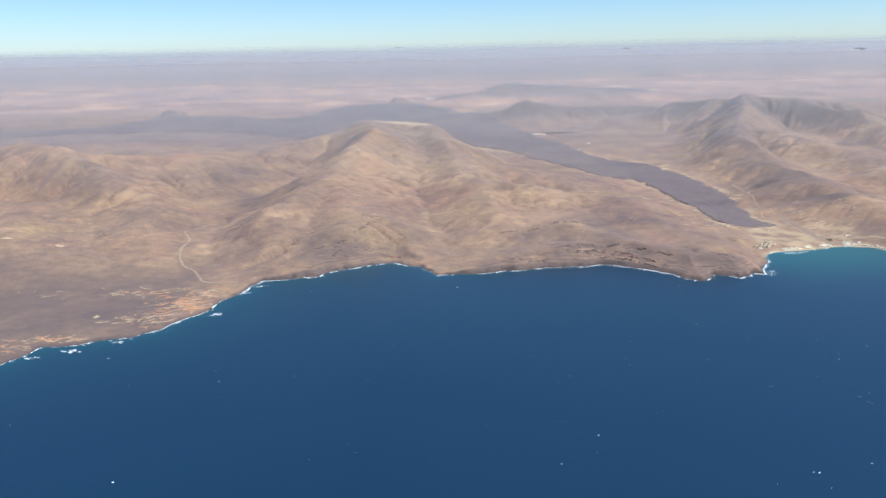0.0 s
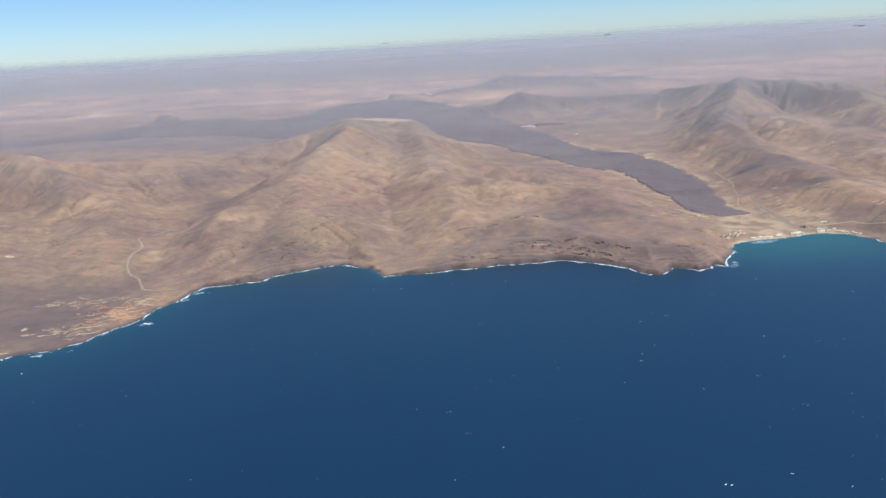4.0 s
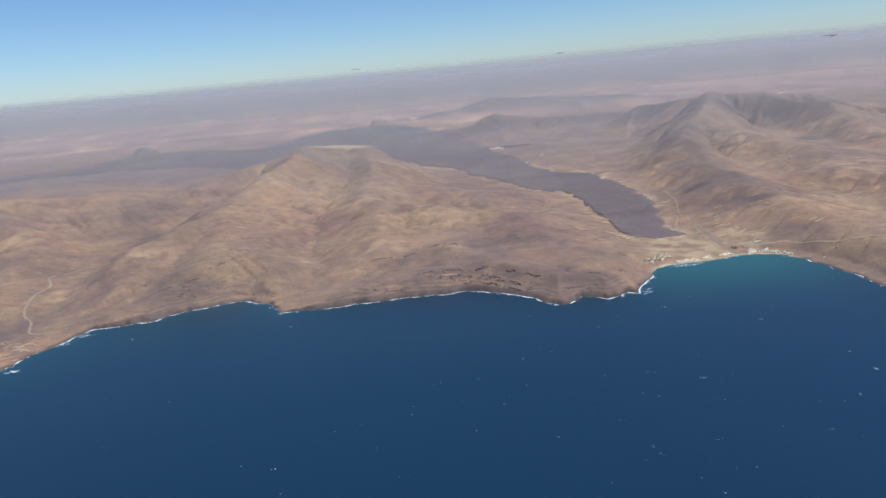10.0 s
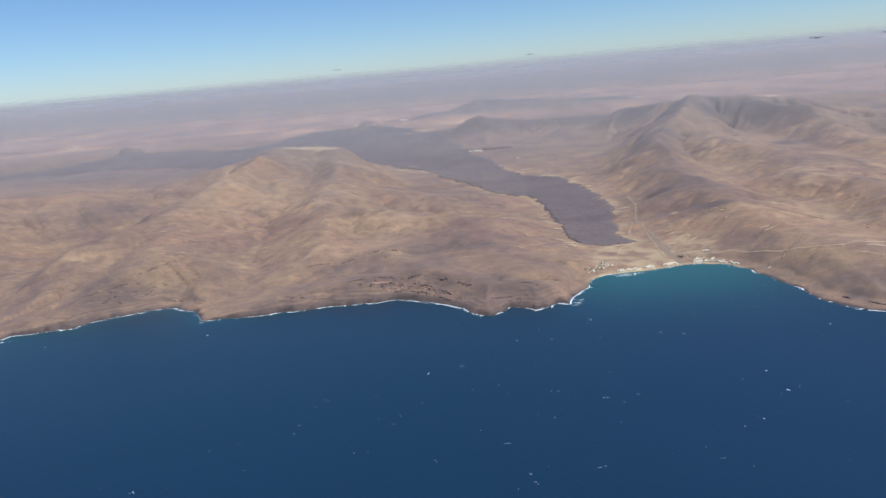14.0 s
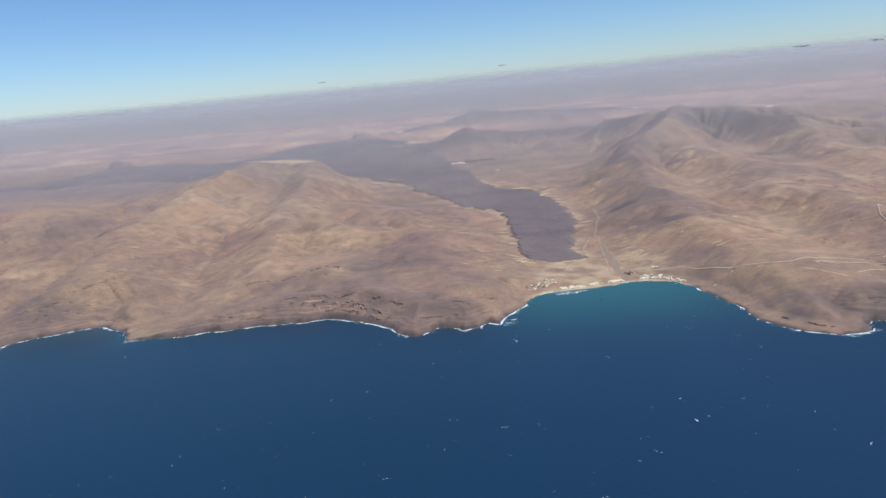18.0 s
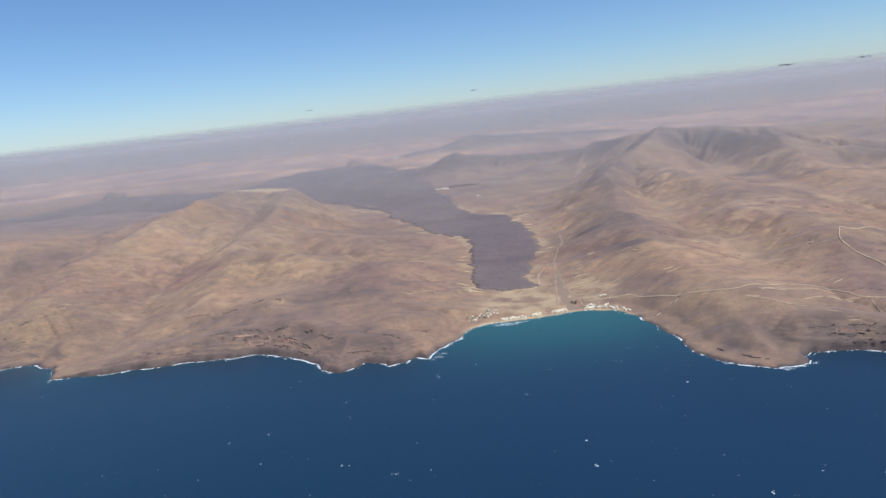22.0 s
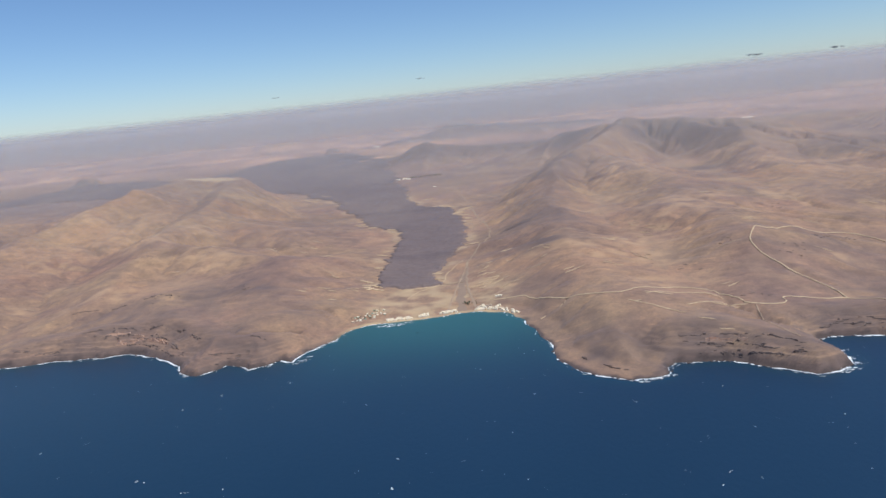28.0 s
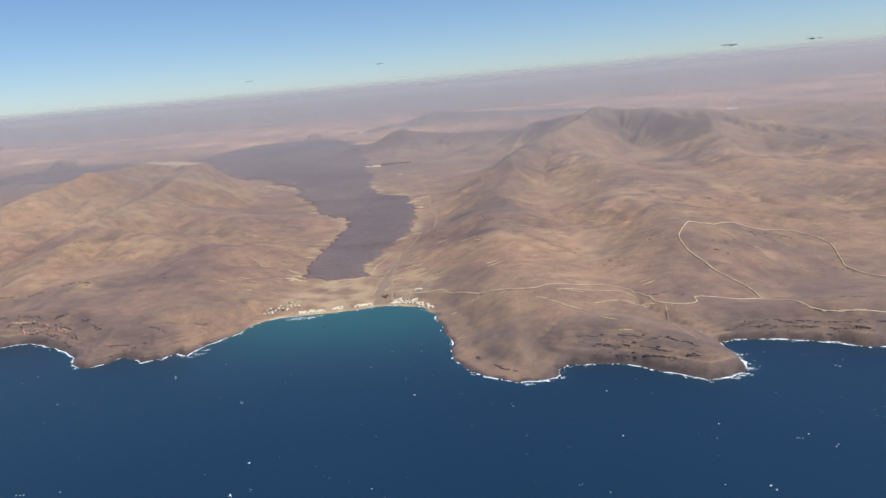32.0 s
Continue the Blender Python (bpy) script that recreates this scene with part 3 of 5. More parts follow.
OCHRE = [(-20, 470, 26), (-38, 412, 16), (8, 428, 14), (50, 400, 22), (-90, 350, 14), (-188, 400, 20), (-268, 472, 22), (227, 377, 13), (255, 360, 13), (258, 282, 7),
         (250, 320, 10), (290, 440, 26), (340, 470, 26), (20, 350, 12), (-70, 480, 20), (270, 560, 26), (400, 560, 24), (160, 338, 10), (-120, 330, 12), (246, 365, 9), (254, 369, 7), (234, 360, 7), (379, 432, 14), (375, 411, 9), (259, 273, 4), (295, 327, 9), (303, 305, 7),
         (-35, 440, 12), (18, 459, 13), (59, 390, 13), (-15, 348, 8), (258, 494, 13), (259, 394, 9), (302, 457, 15), (36, 352, 9), (58, 451, 10), (370, 566, 16), (150, 562, 12), (168, 548, 9), (182, 500, 8), (122, 470, 8), (128, 410, 9), (40, 640, 16), (400, 535, 16), (425, 515, 16), (455, 500, 18), (146, 584, 10), (157, 562, 9), (38, 665, 10), (268, 415, 12), (262, 352, 9), (248, 371, 11), (252, 388, 13), (253, 357, 8), (268, 404, 10), (377, 437, 15), (390, 441, 11), (257, 544, 14), (236, 364, 9), (320, 345, 7), (214, 377, 7)]
ochre = np.zeros(X.shape)
spot = fbm(X / 9, Y / 9, 4, 303)
broad = fbm(X / 20, Y / 27, 4, 305)
for ox, oy, rad in OCHRE:
    ochre = np.maximum(ochre, np.exp(-((X - ox) ** 2 + (Y - oy) ** 2) / rad ** 2) * (0.45 + 1.15 * spot))
mark(me, "ochre", np.clip(0.62 * ochre, 0, 0.6))
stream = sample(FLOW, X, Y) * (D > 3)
# wash follows the water's flow, crown the ground left standing
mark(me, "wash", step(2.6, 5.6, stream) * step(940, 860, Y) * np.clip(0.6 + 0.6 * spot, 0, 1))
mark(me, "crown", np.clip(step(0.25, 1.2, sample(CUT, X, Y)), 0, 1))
BROWN = [(330, 300, 16), (310, 320, 14), (250, 262, 9), (264, 286, 12), (230, 272, 13), (243, 273, 11), (222, 296, 13), (275, 270, 9), (112, 320, 24), (90, 345, 22), (212, 330, 18), (236, 286, 18), (268, 280, 14), (205, 440, 24), (215, 390, 16), (-110, 420, 26), (-150, 470, 30), (300, 330, 18), (300, 288, 14), (335, 284, 18), (330, 310, 22), (370, 300, 30),
         (330, 380, 24), (-20, 330, 16), (45, 450, 26), (-70, 560, 26), (-230, 430, 30), (390, 450, 34), (320, 480, 20), (60, 520, 30), (-160, 360, 18)]
brown = np.zeros(X.shape)
XW, YW = X + 9 * fbm(X / 16, Y / 16, 3, 311), Y + 9 * fbm(X / 16, Y / 16, 3, 317)
for ox, oy, rad in BROWN:
    brown = np.maximum(brown, np.exp(-((XW - ox) ** 2 + (YW - oy) ** 2) / rad ** 2) * (0.75 + 0.6 * broad))
rock = np.clip(rock + 0.46 * np.clip(brown, 0, 1), 0, 1)
# darker patches set by hand on massif, flanks and cliffs, added to the rock mask
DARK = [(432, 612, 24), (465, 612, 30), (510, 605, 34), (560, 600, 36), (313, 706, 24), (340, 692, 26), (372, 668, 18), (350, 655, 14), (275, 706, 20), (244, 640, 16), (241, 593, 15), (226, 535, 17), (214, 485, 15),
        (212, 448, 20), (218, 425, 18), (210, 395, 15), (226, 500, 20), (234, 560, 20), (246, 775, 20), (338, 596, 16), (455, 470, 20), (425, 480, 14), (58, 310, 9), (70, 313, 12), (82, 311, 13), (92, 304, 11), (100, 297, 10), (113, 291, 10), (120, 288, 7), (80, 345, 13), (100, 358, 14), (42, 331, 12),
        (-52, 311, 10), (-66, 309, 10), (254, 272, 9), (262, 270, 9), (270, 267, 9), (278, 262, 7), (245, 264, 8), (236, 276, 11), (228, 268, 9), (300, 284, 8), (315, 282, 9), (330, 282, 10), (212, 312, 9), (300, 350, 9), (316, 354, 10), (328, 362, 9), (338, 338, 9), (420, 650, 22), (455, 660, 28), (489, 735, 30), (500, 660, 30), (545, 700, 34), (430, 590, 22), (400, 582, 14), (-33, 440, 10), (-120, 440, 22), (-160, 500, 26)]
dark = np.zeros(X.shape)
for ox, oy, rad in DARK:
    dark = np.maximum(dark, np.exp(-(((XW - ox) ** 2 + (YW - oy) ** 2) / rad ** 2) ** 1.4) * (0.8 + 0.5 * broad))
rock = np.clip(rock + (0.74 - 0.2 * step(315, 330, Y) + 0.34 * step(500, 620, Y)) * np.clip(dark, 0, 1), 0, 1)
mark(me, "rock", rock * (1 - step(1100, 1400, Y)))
valley = step(143, 158, X + 6 * nz) * step(212, 190, X) * step(380, 345, Y + 14 * nz) * step(6, 2.5, Z)
table = ((X + 46) / 32) ** 2 + ((Y - 624 + 0.42 * (X + 46)) / 9) ** 2
pale = 0.8 * step(1.0, 0.7, table) + 0.62 * valley * step(-0.35, 0.55, spot + 0.4 * nz)
pale = pale + 0.6 * step(2.6, 1.2, D) * step(138, 146, X) * step(206, 200, X)
edge = step(-7, -1, L) * step(0.2, -0.8, L) * step(330, 360, Y) * step(720, 600, Y) * step(-0.2, 0.3, nz)
seam = step(-0.3, 0.5, fbm(X / 9, Y / 3.5, 4, 411))
mark(me, "cliff", np.clip(step(19, 11, D) * step(0.22, 0.5, slope) * step(0.3, 1.0, Z) * (1 - step(116, 132, X) * step(250, 244, X)), 0, 1) * (0.22 + 0.66 * seam) * step(-75, -60, X))
washed = step(1.15, 0.35, D + 0.8 * fbm(X / 4, Y / 4, 2, 421)) * (1 - step(140, 148, X) * step(207, 203, X)) * (0.55 + 0.45 * step(-90, -80, X)) * step(-0.5, 0.1, D)
mark(me, "wet", np.clip(washed, 0, 1))
mark(me, "sand", np.clip(pale + 0.5 * edge, 0, 1))
mark(me, "plain", np.clip(step(900, 1250, Y + 80 * fbm(X / 120, Y / 120, 3, 63)) * step(26, 14, Z), 0, 1))
# share of painted haze, by distance and height
mark(me, "hazed_massif", np.clip(step(1350, 1800, Y) * step(14, 34, Z) + 0.30 * step(520, 800, Y) * step(900, 850, Y) + 0.75 * step(850, 1000, Y) * step(1400, 1300, Y) * step(13, 20, Z), 0, 1))
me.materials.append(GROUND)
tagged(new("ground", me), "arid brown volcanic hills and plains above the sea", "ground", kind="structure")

# sea
sv = np.concatenate([-np.geomspace(4700, 60, 24), spread([(-50, 60, 10, 5), (60, 345, 2.0, 2.0)]), [360, 420]])
su = np.concatenate([-np.geomspace(4700, 460, 16), spread([(-440, 480, 3.0, 3.0)]), np.geomspace(490, 4700, 16)])
SX, SY = np.meshgrid(su, sv)
me = grid_mesh("sea", SX, SY, np.zeros(SX.shape))
SD = -signed(LAND, SHORE, SX, SY, 60)
bay = np.exp(-((SX - 174) / 44) ** 4 - ((SY - 316) / 34) ** 2)
mark(me, "shallow", np.clip(0.66 * bay + 0.05 * step(150, 30, 290 - SY) * step(200, 60, SX) + 0.10 * step(46, 0, SD) * step(20, -60, SX) + 0.11 * step(12, 0, SD) * step(60, 0, SX) + 0.10 * step(6, 0, SD), 0, 1) * step(-4, 0, SD))
me.materials.append(SEA)
tagged(new("water", me), "deep blue open sea ruffled by wind", "sea", kind="structure")

# lava sheet, proud of the ground
lv = spread([(345, 760, 0.8, 2.2), (760, 1150, 2.4, 5)])
lu = spread([(-0.72, -0.1, 0.0028, 0.0024), (-0.1, 0.22, 0.0016, 0.0016)])
LU, LY = np.meshgrid(lu, lv)
LX = 120 + LU * (LY + 150)
LD = lava_mask(LX, LY)
rough = ridged(LX / 9, LY / 9, 4, 55)
LZ = height(LX, LY, np.full(LX.shape, 60.0)) + np.where(LD > 0, 0.55 * step(0, 1.4, LD) * (0.6 + rough) + 0.12 * fbm(LX / 3.1, LY / 3.1, 2, 57), -3.0)
me = grid_mesh("lava_flow", LX, LY, LZ)
bm = bmesh.new()
bm.from_mesh(me)
ok = (LD.ravel() > -3)
bmesh.ops.delete(bm, geom=[v for v, k in zip(bm.verts, ok) if not k], context="VERTS")
bm.to_mesh(me)
bm.free()
me.materials.append(LAVA_ROCK)
tagged(new("lava_flow", me), "dark rugged old lava filling the valley floor", "lava", kind="structure")

# ---- haze imitated by see-through sheets, from the hills to the horizon ----
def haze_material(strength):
    m = bpy.data.materials.new("sheet_haze")
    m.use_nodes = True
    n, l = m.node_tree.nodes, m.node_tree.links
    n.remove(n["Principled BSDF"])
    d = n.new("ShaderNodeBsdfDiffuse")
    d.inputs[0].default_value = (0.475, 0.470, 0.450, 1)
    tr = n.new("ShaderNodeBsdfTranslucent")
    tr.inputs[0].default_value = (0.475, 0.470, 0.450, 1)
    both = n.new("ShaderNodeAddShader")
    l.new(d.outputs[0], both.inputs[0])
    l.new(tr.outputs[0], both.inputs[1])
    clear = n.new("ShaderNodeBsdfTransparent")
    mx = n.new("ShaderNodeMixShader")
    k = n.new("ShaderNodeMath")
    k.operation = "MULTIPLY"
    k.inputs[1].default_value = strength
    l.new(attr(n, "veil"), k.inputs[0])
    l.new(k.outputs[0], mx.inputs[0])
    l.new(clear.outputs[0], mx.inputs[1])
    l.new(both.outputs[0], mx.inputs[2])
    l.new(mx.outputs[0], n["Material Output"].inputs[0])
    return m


def haze_sheet(radius, foot, full, fade, top, strength, end=None):
    """A see-through sheet standing in for haze; end: where it thins out towards the hills."""
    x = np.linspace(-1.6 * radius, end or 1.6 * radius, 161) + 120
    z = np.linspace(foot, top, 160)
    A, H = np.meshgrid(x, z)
    me = grid_mesh("haze_sheet", A, np.full(A.shape, float(radius)), H)
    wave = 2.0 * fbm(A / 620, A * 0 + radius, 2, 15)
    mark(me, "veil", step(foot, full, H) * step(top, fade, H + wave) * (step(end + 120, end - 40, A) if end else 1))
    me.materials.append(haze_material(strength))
    return tagged(new("haze_screen", me), "see-through sheet across the land, added to imitate mauve dust haze", "haze", kind="structure")


# seven upright sheets added at growing distance, each veiling the land behind it
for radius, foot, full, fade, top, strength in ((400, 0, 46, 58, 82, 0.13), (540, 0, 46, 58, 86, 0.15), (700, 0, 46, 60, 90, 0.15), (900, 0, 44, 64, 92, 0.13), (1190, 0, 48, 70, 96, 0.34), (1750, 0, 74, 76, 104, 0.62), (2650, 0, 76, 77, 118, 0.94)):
    haze_sheet(radius, foot, full, fade, top, strength)


# ---- small builders ----
def ground_z(x, y):
    return float(height(np.array([float(x)]), np.array([float(y)]))[0])


def part(name, bm, mat, parent=None, label=""):
    me = bpy.data.meshes.new(name)
    bm.to_mesh(me)
    bm.free()
    me.materials.append(mat)
    ob = new(name, me)
    ob.parent = parent
    if label:
        ob["label"] = label
    return ob


def box(x0, x1, y0, y1, z0, z1, bm=None):
    bm = bm or bmesh.new()
    v = [bm.verts.new((x, y, z)) for z in (z0, z1) for x, y in ((x0, y0), (x1, y0), (x1, y1), (x0, y1))]
    for f in ((3, 2, 1, 0), (4, 5, 6, 7), (0, 1, 5, 4), (1, 2, 6, 5), (2, 3, 7, 6), (3, 0, 4, 7)):
        bm.faces.new([v[i] for i in f])
    return bm


def ribbon(name, points, width, mat, label, category, seed=0, lift=0.16, per=8, ragged=0.25, kind="structure", taper=False):
    """A track or strip laid over the ground."""
    line = smooth_line(points, per)
    rng = random.Random(seed)
    n = len(line)
    tang = [(line[min(i + 1, n - 1)] - line[max(i - 1, 0)]).normalized() for i in range(n)]
    xs, ys = [], []
    cols = 5
    for i, (p, t) in enumerate(zip(line, tang)):
        thin = 0.12 + 0.88 * math.sin(math.pi * i / (n - 1)) ** 0.8 if taper else 1.0
        wl, wr = (thin * width * (1 + rng.uniform(-ragged, ragged)) / 2 for _ in range(2))
        for k in range(cols):
            o = -wl + (wl + wr) * k / (cols - 1)
            xs.append(p.x - t.y * o)
            ys.append(p.y + t.x * o)
    gx, gy = np.array(xs).reshape(n, cols), np.array(ys).reshape(n, cols)
    gz = height(gx, gy) + lift
    gz[:, 0] -= lift * 0.6
    gz[:, -1] -= lift * 0.6
    me = grid_mesh(name, gx, gy, gz)
    me.materials.append(mat)
    return tagged(new(name, me), label, category, kind=kind)


DIRT = plain_material("pale_dirt", (0.36, 0.26, 0.17), (0.52, 0.39, 0.26), 0.9)
ROAD = plain_material("pale_road", (0.37, 0.27, 0.175), (0.56, 0.43, 0.29), 0.5)
CINDER = plain_material("reddish_cinder", (0.58, 0.34, 0.20), (0.72, 0.47, 0.30), 0.1)
RED = plain_material("rusty_earth", (0.40, 0.20, 0.11), (0.54, 0.30, 0.17), 0.9)
BED = plain_material("dry_gravel", (0.25, 0.18, 0.135), (0.33, 0.245, 0.175), 0.7)

SILT = plain_material("pale_silt", (0.27, 0.19, 0.14), (0.37, 0.27, 0.19), 0.8)
GRAVEL = plain_material("grey_gravel", (0.195, 0.142, 0.110), (0.280, 0.200, 0.148), 0.5)

# roads and tracks
ribbon("road", [(193, 333), (196, 332), (203, 331), (206, 330), (208, 327), (216, 319), (227, 310.5), (236, 306), (241, 307), (250, 312), (257, 315), (265, 312), (270, 306.5), (272.5, 301), (274, 296.5), (278, 294),
                (283, 293.5), (285.3, 295.5), (285.2, 298.5), (287.5, 299.8), (293, 299.6), (299, 300), (305, 301.2), (310, 294.5), (312, 288.5), (316, 284.5), (322, 282.5), (335, 281), (350, 280), (390, 276)],
       0.44, ROAD, "pale dirt road winding over the northern headland", "road", 1, lift=0.24, ragged=0.5)
ribbon("road", [(305, 301.2), (304, 310), (299, 320), (294.5, 332), (291.5, 342), (291.5, 351), (296, 362), (300, 370), (309, 378), (322, 386), (334, 389), (342, 388),
                (348, 380), (351, 368), (347, 350), (345, 338), (350, 325), (362, 318), (385, 316)],
       0.46, ROAD, "pale dirt road looping up the bare slope", "road", 2, lift=0.36, ragged=0.5)
ribbon("dirt_track", [(245, 302), (250, 305), (257, 308.5), (264, 308), (269, 303.5)], 0.4, DIRT, "faint pale track beside the road", "track", 3, ragged=0.6)
ribbon("dirt_track", [(239, 298.5), (243, 294.5), (247, 291), (252, 288)], 0.4, DIRT, "faint pale track on the headland", "track", 5, ragged=0.7)
ribbon("dirt_track", [(256, 295), (262, 297.5), (268, 297.5), (274, 295.5)], 0.4, DIRT, "faint pale track on the headland", "track", 11, ragged=0.6)
ribbon("dirt_track", [(276, 294), (275.5, 288), (275.2, 282), (276.5, 274), (279, 267)], 0.45, SILT, "faint pale track down to the headland's tip", "track", 4, ragged=0.5)
ribbon("lava_edge_path", [(160, 341), (163, 350), (169.5, 358), (172, 366), (172, 378), (176.5, 391), (177, 400)], 0.4, DIRT, "faint pale path round the lava's end", "track", 12, ragged=0.6)
BRAID = [(188.5, 326), (185.6, 338), (182.8, 354), (181.5, 368), (180.6, 384), (180.2, 398), (182.6, 415), (186.2, 432), (187.4, 452), (185.4, 474), (181.0, 492), (176.5, 514), (171.0, 545), (166.0, 575), (160, 600), (152, 640), (140, 690), (120, 738)]
ribbon("dry_riverbed", BRAID, 0.9, BED, "pale braided dry riverbed beside the lava", "riverbed", 6, ragged=0.85, lift=0.10, per=12)
ribbon("dry_riverbed", [(178.0, 325), (178.2, 336), (178.6, 352), (179.4, 370), (180.0, 386)], 0.7, SILT, "pale side channel of the dry riverbed", "riverbed", 16, ragged=0.85, lift=0.10, per=12)
ribbon("gravel_fan", [(183.0, 324), (181.6, 338), (180.4, 356), (180.0, 372)], 3.0, GRAVEL, "grey gravel bar between the channels", "gravel bar", 17, ragged=0.4, lift=0.04, per=8)
ribbon("riverbed", [(160, 752), (176, 768), (190, 771), (206, 768), (227, 750), (240, 735)], 1.5, SILT, "pale dry watercourse along the far valley side", "riverbed", 18, ragged=0.8, lift=0.12, per=10)
ribbon("riverbed", [(-92, 279), (-100, 279), (-107, 280.5), (-112, 288), (-117, 296), (-124, 302.5), (-128, 309), (-130, 314), (-132, 322), (-134, 338), (-140, 349), (-137, 362), (-134, 378)], 1.2, BED,
       "dry silty stream bed winding down to the shore", "riverbed", 8, ragged=0.6, lift=0.22, per=10)
ribbon("dirt_track", [(-205, 705), (-180, 690), (-150, 668), (-120, 655)], 1.2, DIRT, "pale dirt track behind the table hill", "track", 10)

ribbon("earth_scar", [(160, 354.6), (164, 355.4), (168, 356.4), (171, 357.6)], 0.8, DIRT, "pale lip of bare earth at the lava's end", "earth scar", 490, ragged=0.7, lift=0.3, kind="stuff", taper=True)

# worked terraces and bare scrapes on the low southern shore: centre, spread, count, heading, share of rusty earth
rng = random.Random(21)
TERRACES = [(-106, 255, 6.0, 6.0, 95, 0.25, 0.65), (-101, 250, 4.5, 5.0, 40, 0.5, 0.7), (-113, 237, 6.5, 3.0, 34, 0.75, 0.4), (-120, 238, 3.5, 3.5, 14, 0.0, 0.3), (-137, 267.5, 7.0, 2.2, 22, -0.05, 0.3),
            (-112, 268, 8.0, 2.6, 26, 0.1, 0.3), (-136, 220.5, 9.0, 1.3, 38, 0.0, 0.35), (-149, 214, 4.0, 2.0, 14, 0.2, 0.5), (-160, 268, 14, 5.0, 8, 0.0, 0.2), (-100, 266, 3.5, 3.0, 12, 0.4, 0.3)]
n = 0
for cx0, cy0, sx, sy, count, head, rusty in TERRACES:
    for _ in range(count):
        n += 1
        cx, cy = cx0 + rng.gauss(0, sx), cy0 + rng.gauss(0, sy)
        if float(signed(LAND, SHORE, np.array([cx]), np.array([cy]), 60)[0]) < 1.6:
            continue
        a, run = head + rng.gauss(0, 0.35), rng.uniform(0.8, 3.6) if rng.random() < 0.75 else rng.uniform(4, 9)
        bend = rng.gauss(0, 0.28) * run
        pts = [(cx + run * (t - 0.5) * math.cos(a) - bend * (t - 0.5) ** 2 * 4 * math.sin(a), cy + run * (t - 0.5) * math.sin(a) + bend * (t - 0.5) ** 2 * 4 * math.cos(a)) for t in (0, 0.33, 0.67, 1)]
        red = rng.random() < rusty
        ribbon("terrace_strip", pts, rng.uniform(0.22, 0.75), RED if red else rng.choice((DIRT, SILT, SILT)), "rusty bare earth strip on the low shore" if red else "pale bare earth strip on the low shore", "terrace", 300 + n, per=4, ragged=0.7, taper=True)
for x, y, run, wide in ((-192, 324, 5.0, 2.6), (-134, 241, 2.2, 2.6), (-219, 326, 6.0, 1.6), (-140, 267, 3.4, 1.0)):
    ribbon("earth_scar", [(x - run / 2, y - 0.3), (x, y + 0.2), (x + run / 2, y + 0.4)], wide, DIRT, "bare pale scar of earth on the plain", "earth scar", 470 + int(run), per=4, ragged=0.6, kind="stuff", taper=True)
ribbon("earth_scar", [(-133, 352), (-127, 356), (-118, 352), (-107, 350), (-98, 349)], 0.9, SILT, "bare pale scar of earth along the foot of the ridge", "earth scar", 480, ragged=0.7, lift=0.1, kind="stuff")
for x0, y0, x1, y1 in ((-12, 990, 24, 1000), (-4, 1026, 30, 1030), (-70, 1160, -10, 1170), (40, 1110, 76, 1118)):
    ribbon("earth_scar", [(x0, y0), ((x0 + x1) / 2, y0 + 1), (x1, y1)], 8, CINDER, "reddish cinder patch beside the dark cone", "earth scar", 481, ragged=0.5, lift=0.9, per=8, kind="stuff", taper=True)

# bare pale streaks on the slopes
for n in range(56):
    cx, cy = rng.choice([(rng.uniform(-20, 120), rng.uniform(330, 600)), (rng.uniform(190, 350), rng.uniform(320, 560)), (rng.uniform(-160, -60), rng.uniform(310, 460)),
                         (rng.uniform(40, 190), rng.uniform(600, 800)), (rng.uniform(170, 215), rng.uniform(335, 440))])
    a, run = rng.gauss(0.05, 0.3), rng.uniform(3, 10) * (0.6 + cy / 900)
    pts = [(cx + run * (t - 0.5) * math.cos(a), cy + run * (t - 0.5) * math.sin(a) + rng.uniform(-0.5, 0.5)) for t in (0, 0.33, 0.67, 1)]
    if float(lava_mask(np.array([cx]), np.array([cy]))[0]) > -3:
        continue
    ribbon("earth_scar", pts, rng.uniform(0.35, 1.0) * (0.4 + cy / 700), SILT if n % 3 else BED, "bare pale scar of earth on the slope", "earth scar", 500 + n, per=5, ragged=0.7, lift=0.25, kind="stuff", taper=True)

for n, (x, y, run, a) in enumerate(((241, 297, 4, -0.5), (251, 288.5, 7, -0.6), (268, 296, 8, -0.15), (258, 279, 5, -0.5), (262, 273.5, 4, -0.3), (249, 303, 9, -0.1), (186, 351, 5, 0.35), (190, 354, 6, 0.3),
                                     (193, 358, 6, 0.3), (189, 364, 7, 0.3), (212, 308, 3, 0.9), (219, 312, 4, 1.0), (37, 662, 12, -0.3), (62, 620, 12, -0.4), (126, 490, 8, -0.6), (28, 640, 16, -0.2), (133, 600, 9, 0.1), (161, 531, 8, 0.9), (168, 548, 8, 0.5))):
    ribbon("earth_scar", [(x + run * k * math.cos(a), y + run * k * math.sin(a) + rng.uniform(-0.25, 0.25)) for k in (-0.5, -0.17, 0.17, 0.5)], 0.45 if y < 400 else 1.6, DIRT, "bare pale scar of earth on the slope", "earth scar", 600 + n, per=6, ragged=0.8, lift=0.25 if y < 400 else 0.55, kind="stuff", taper=True)

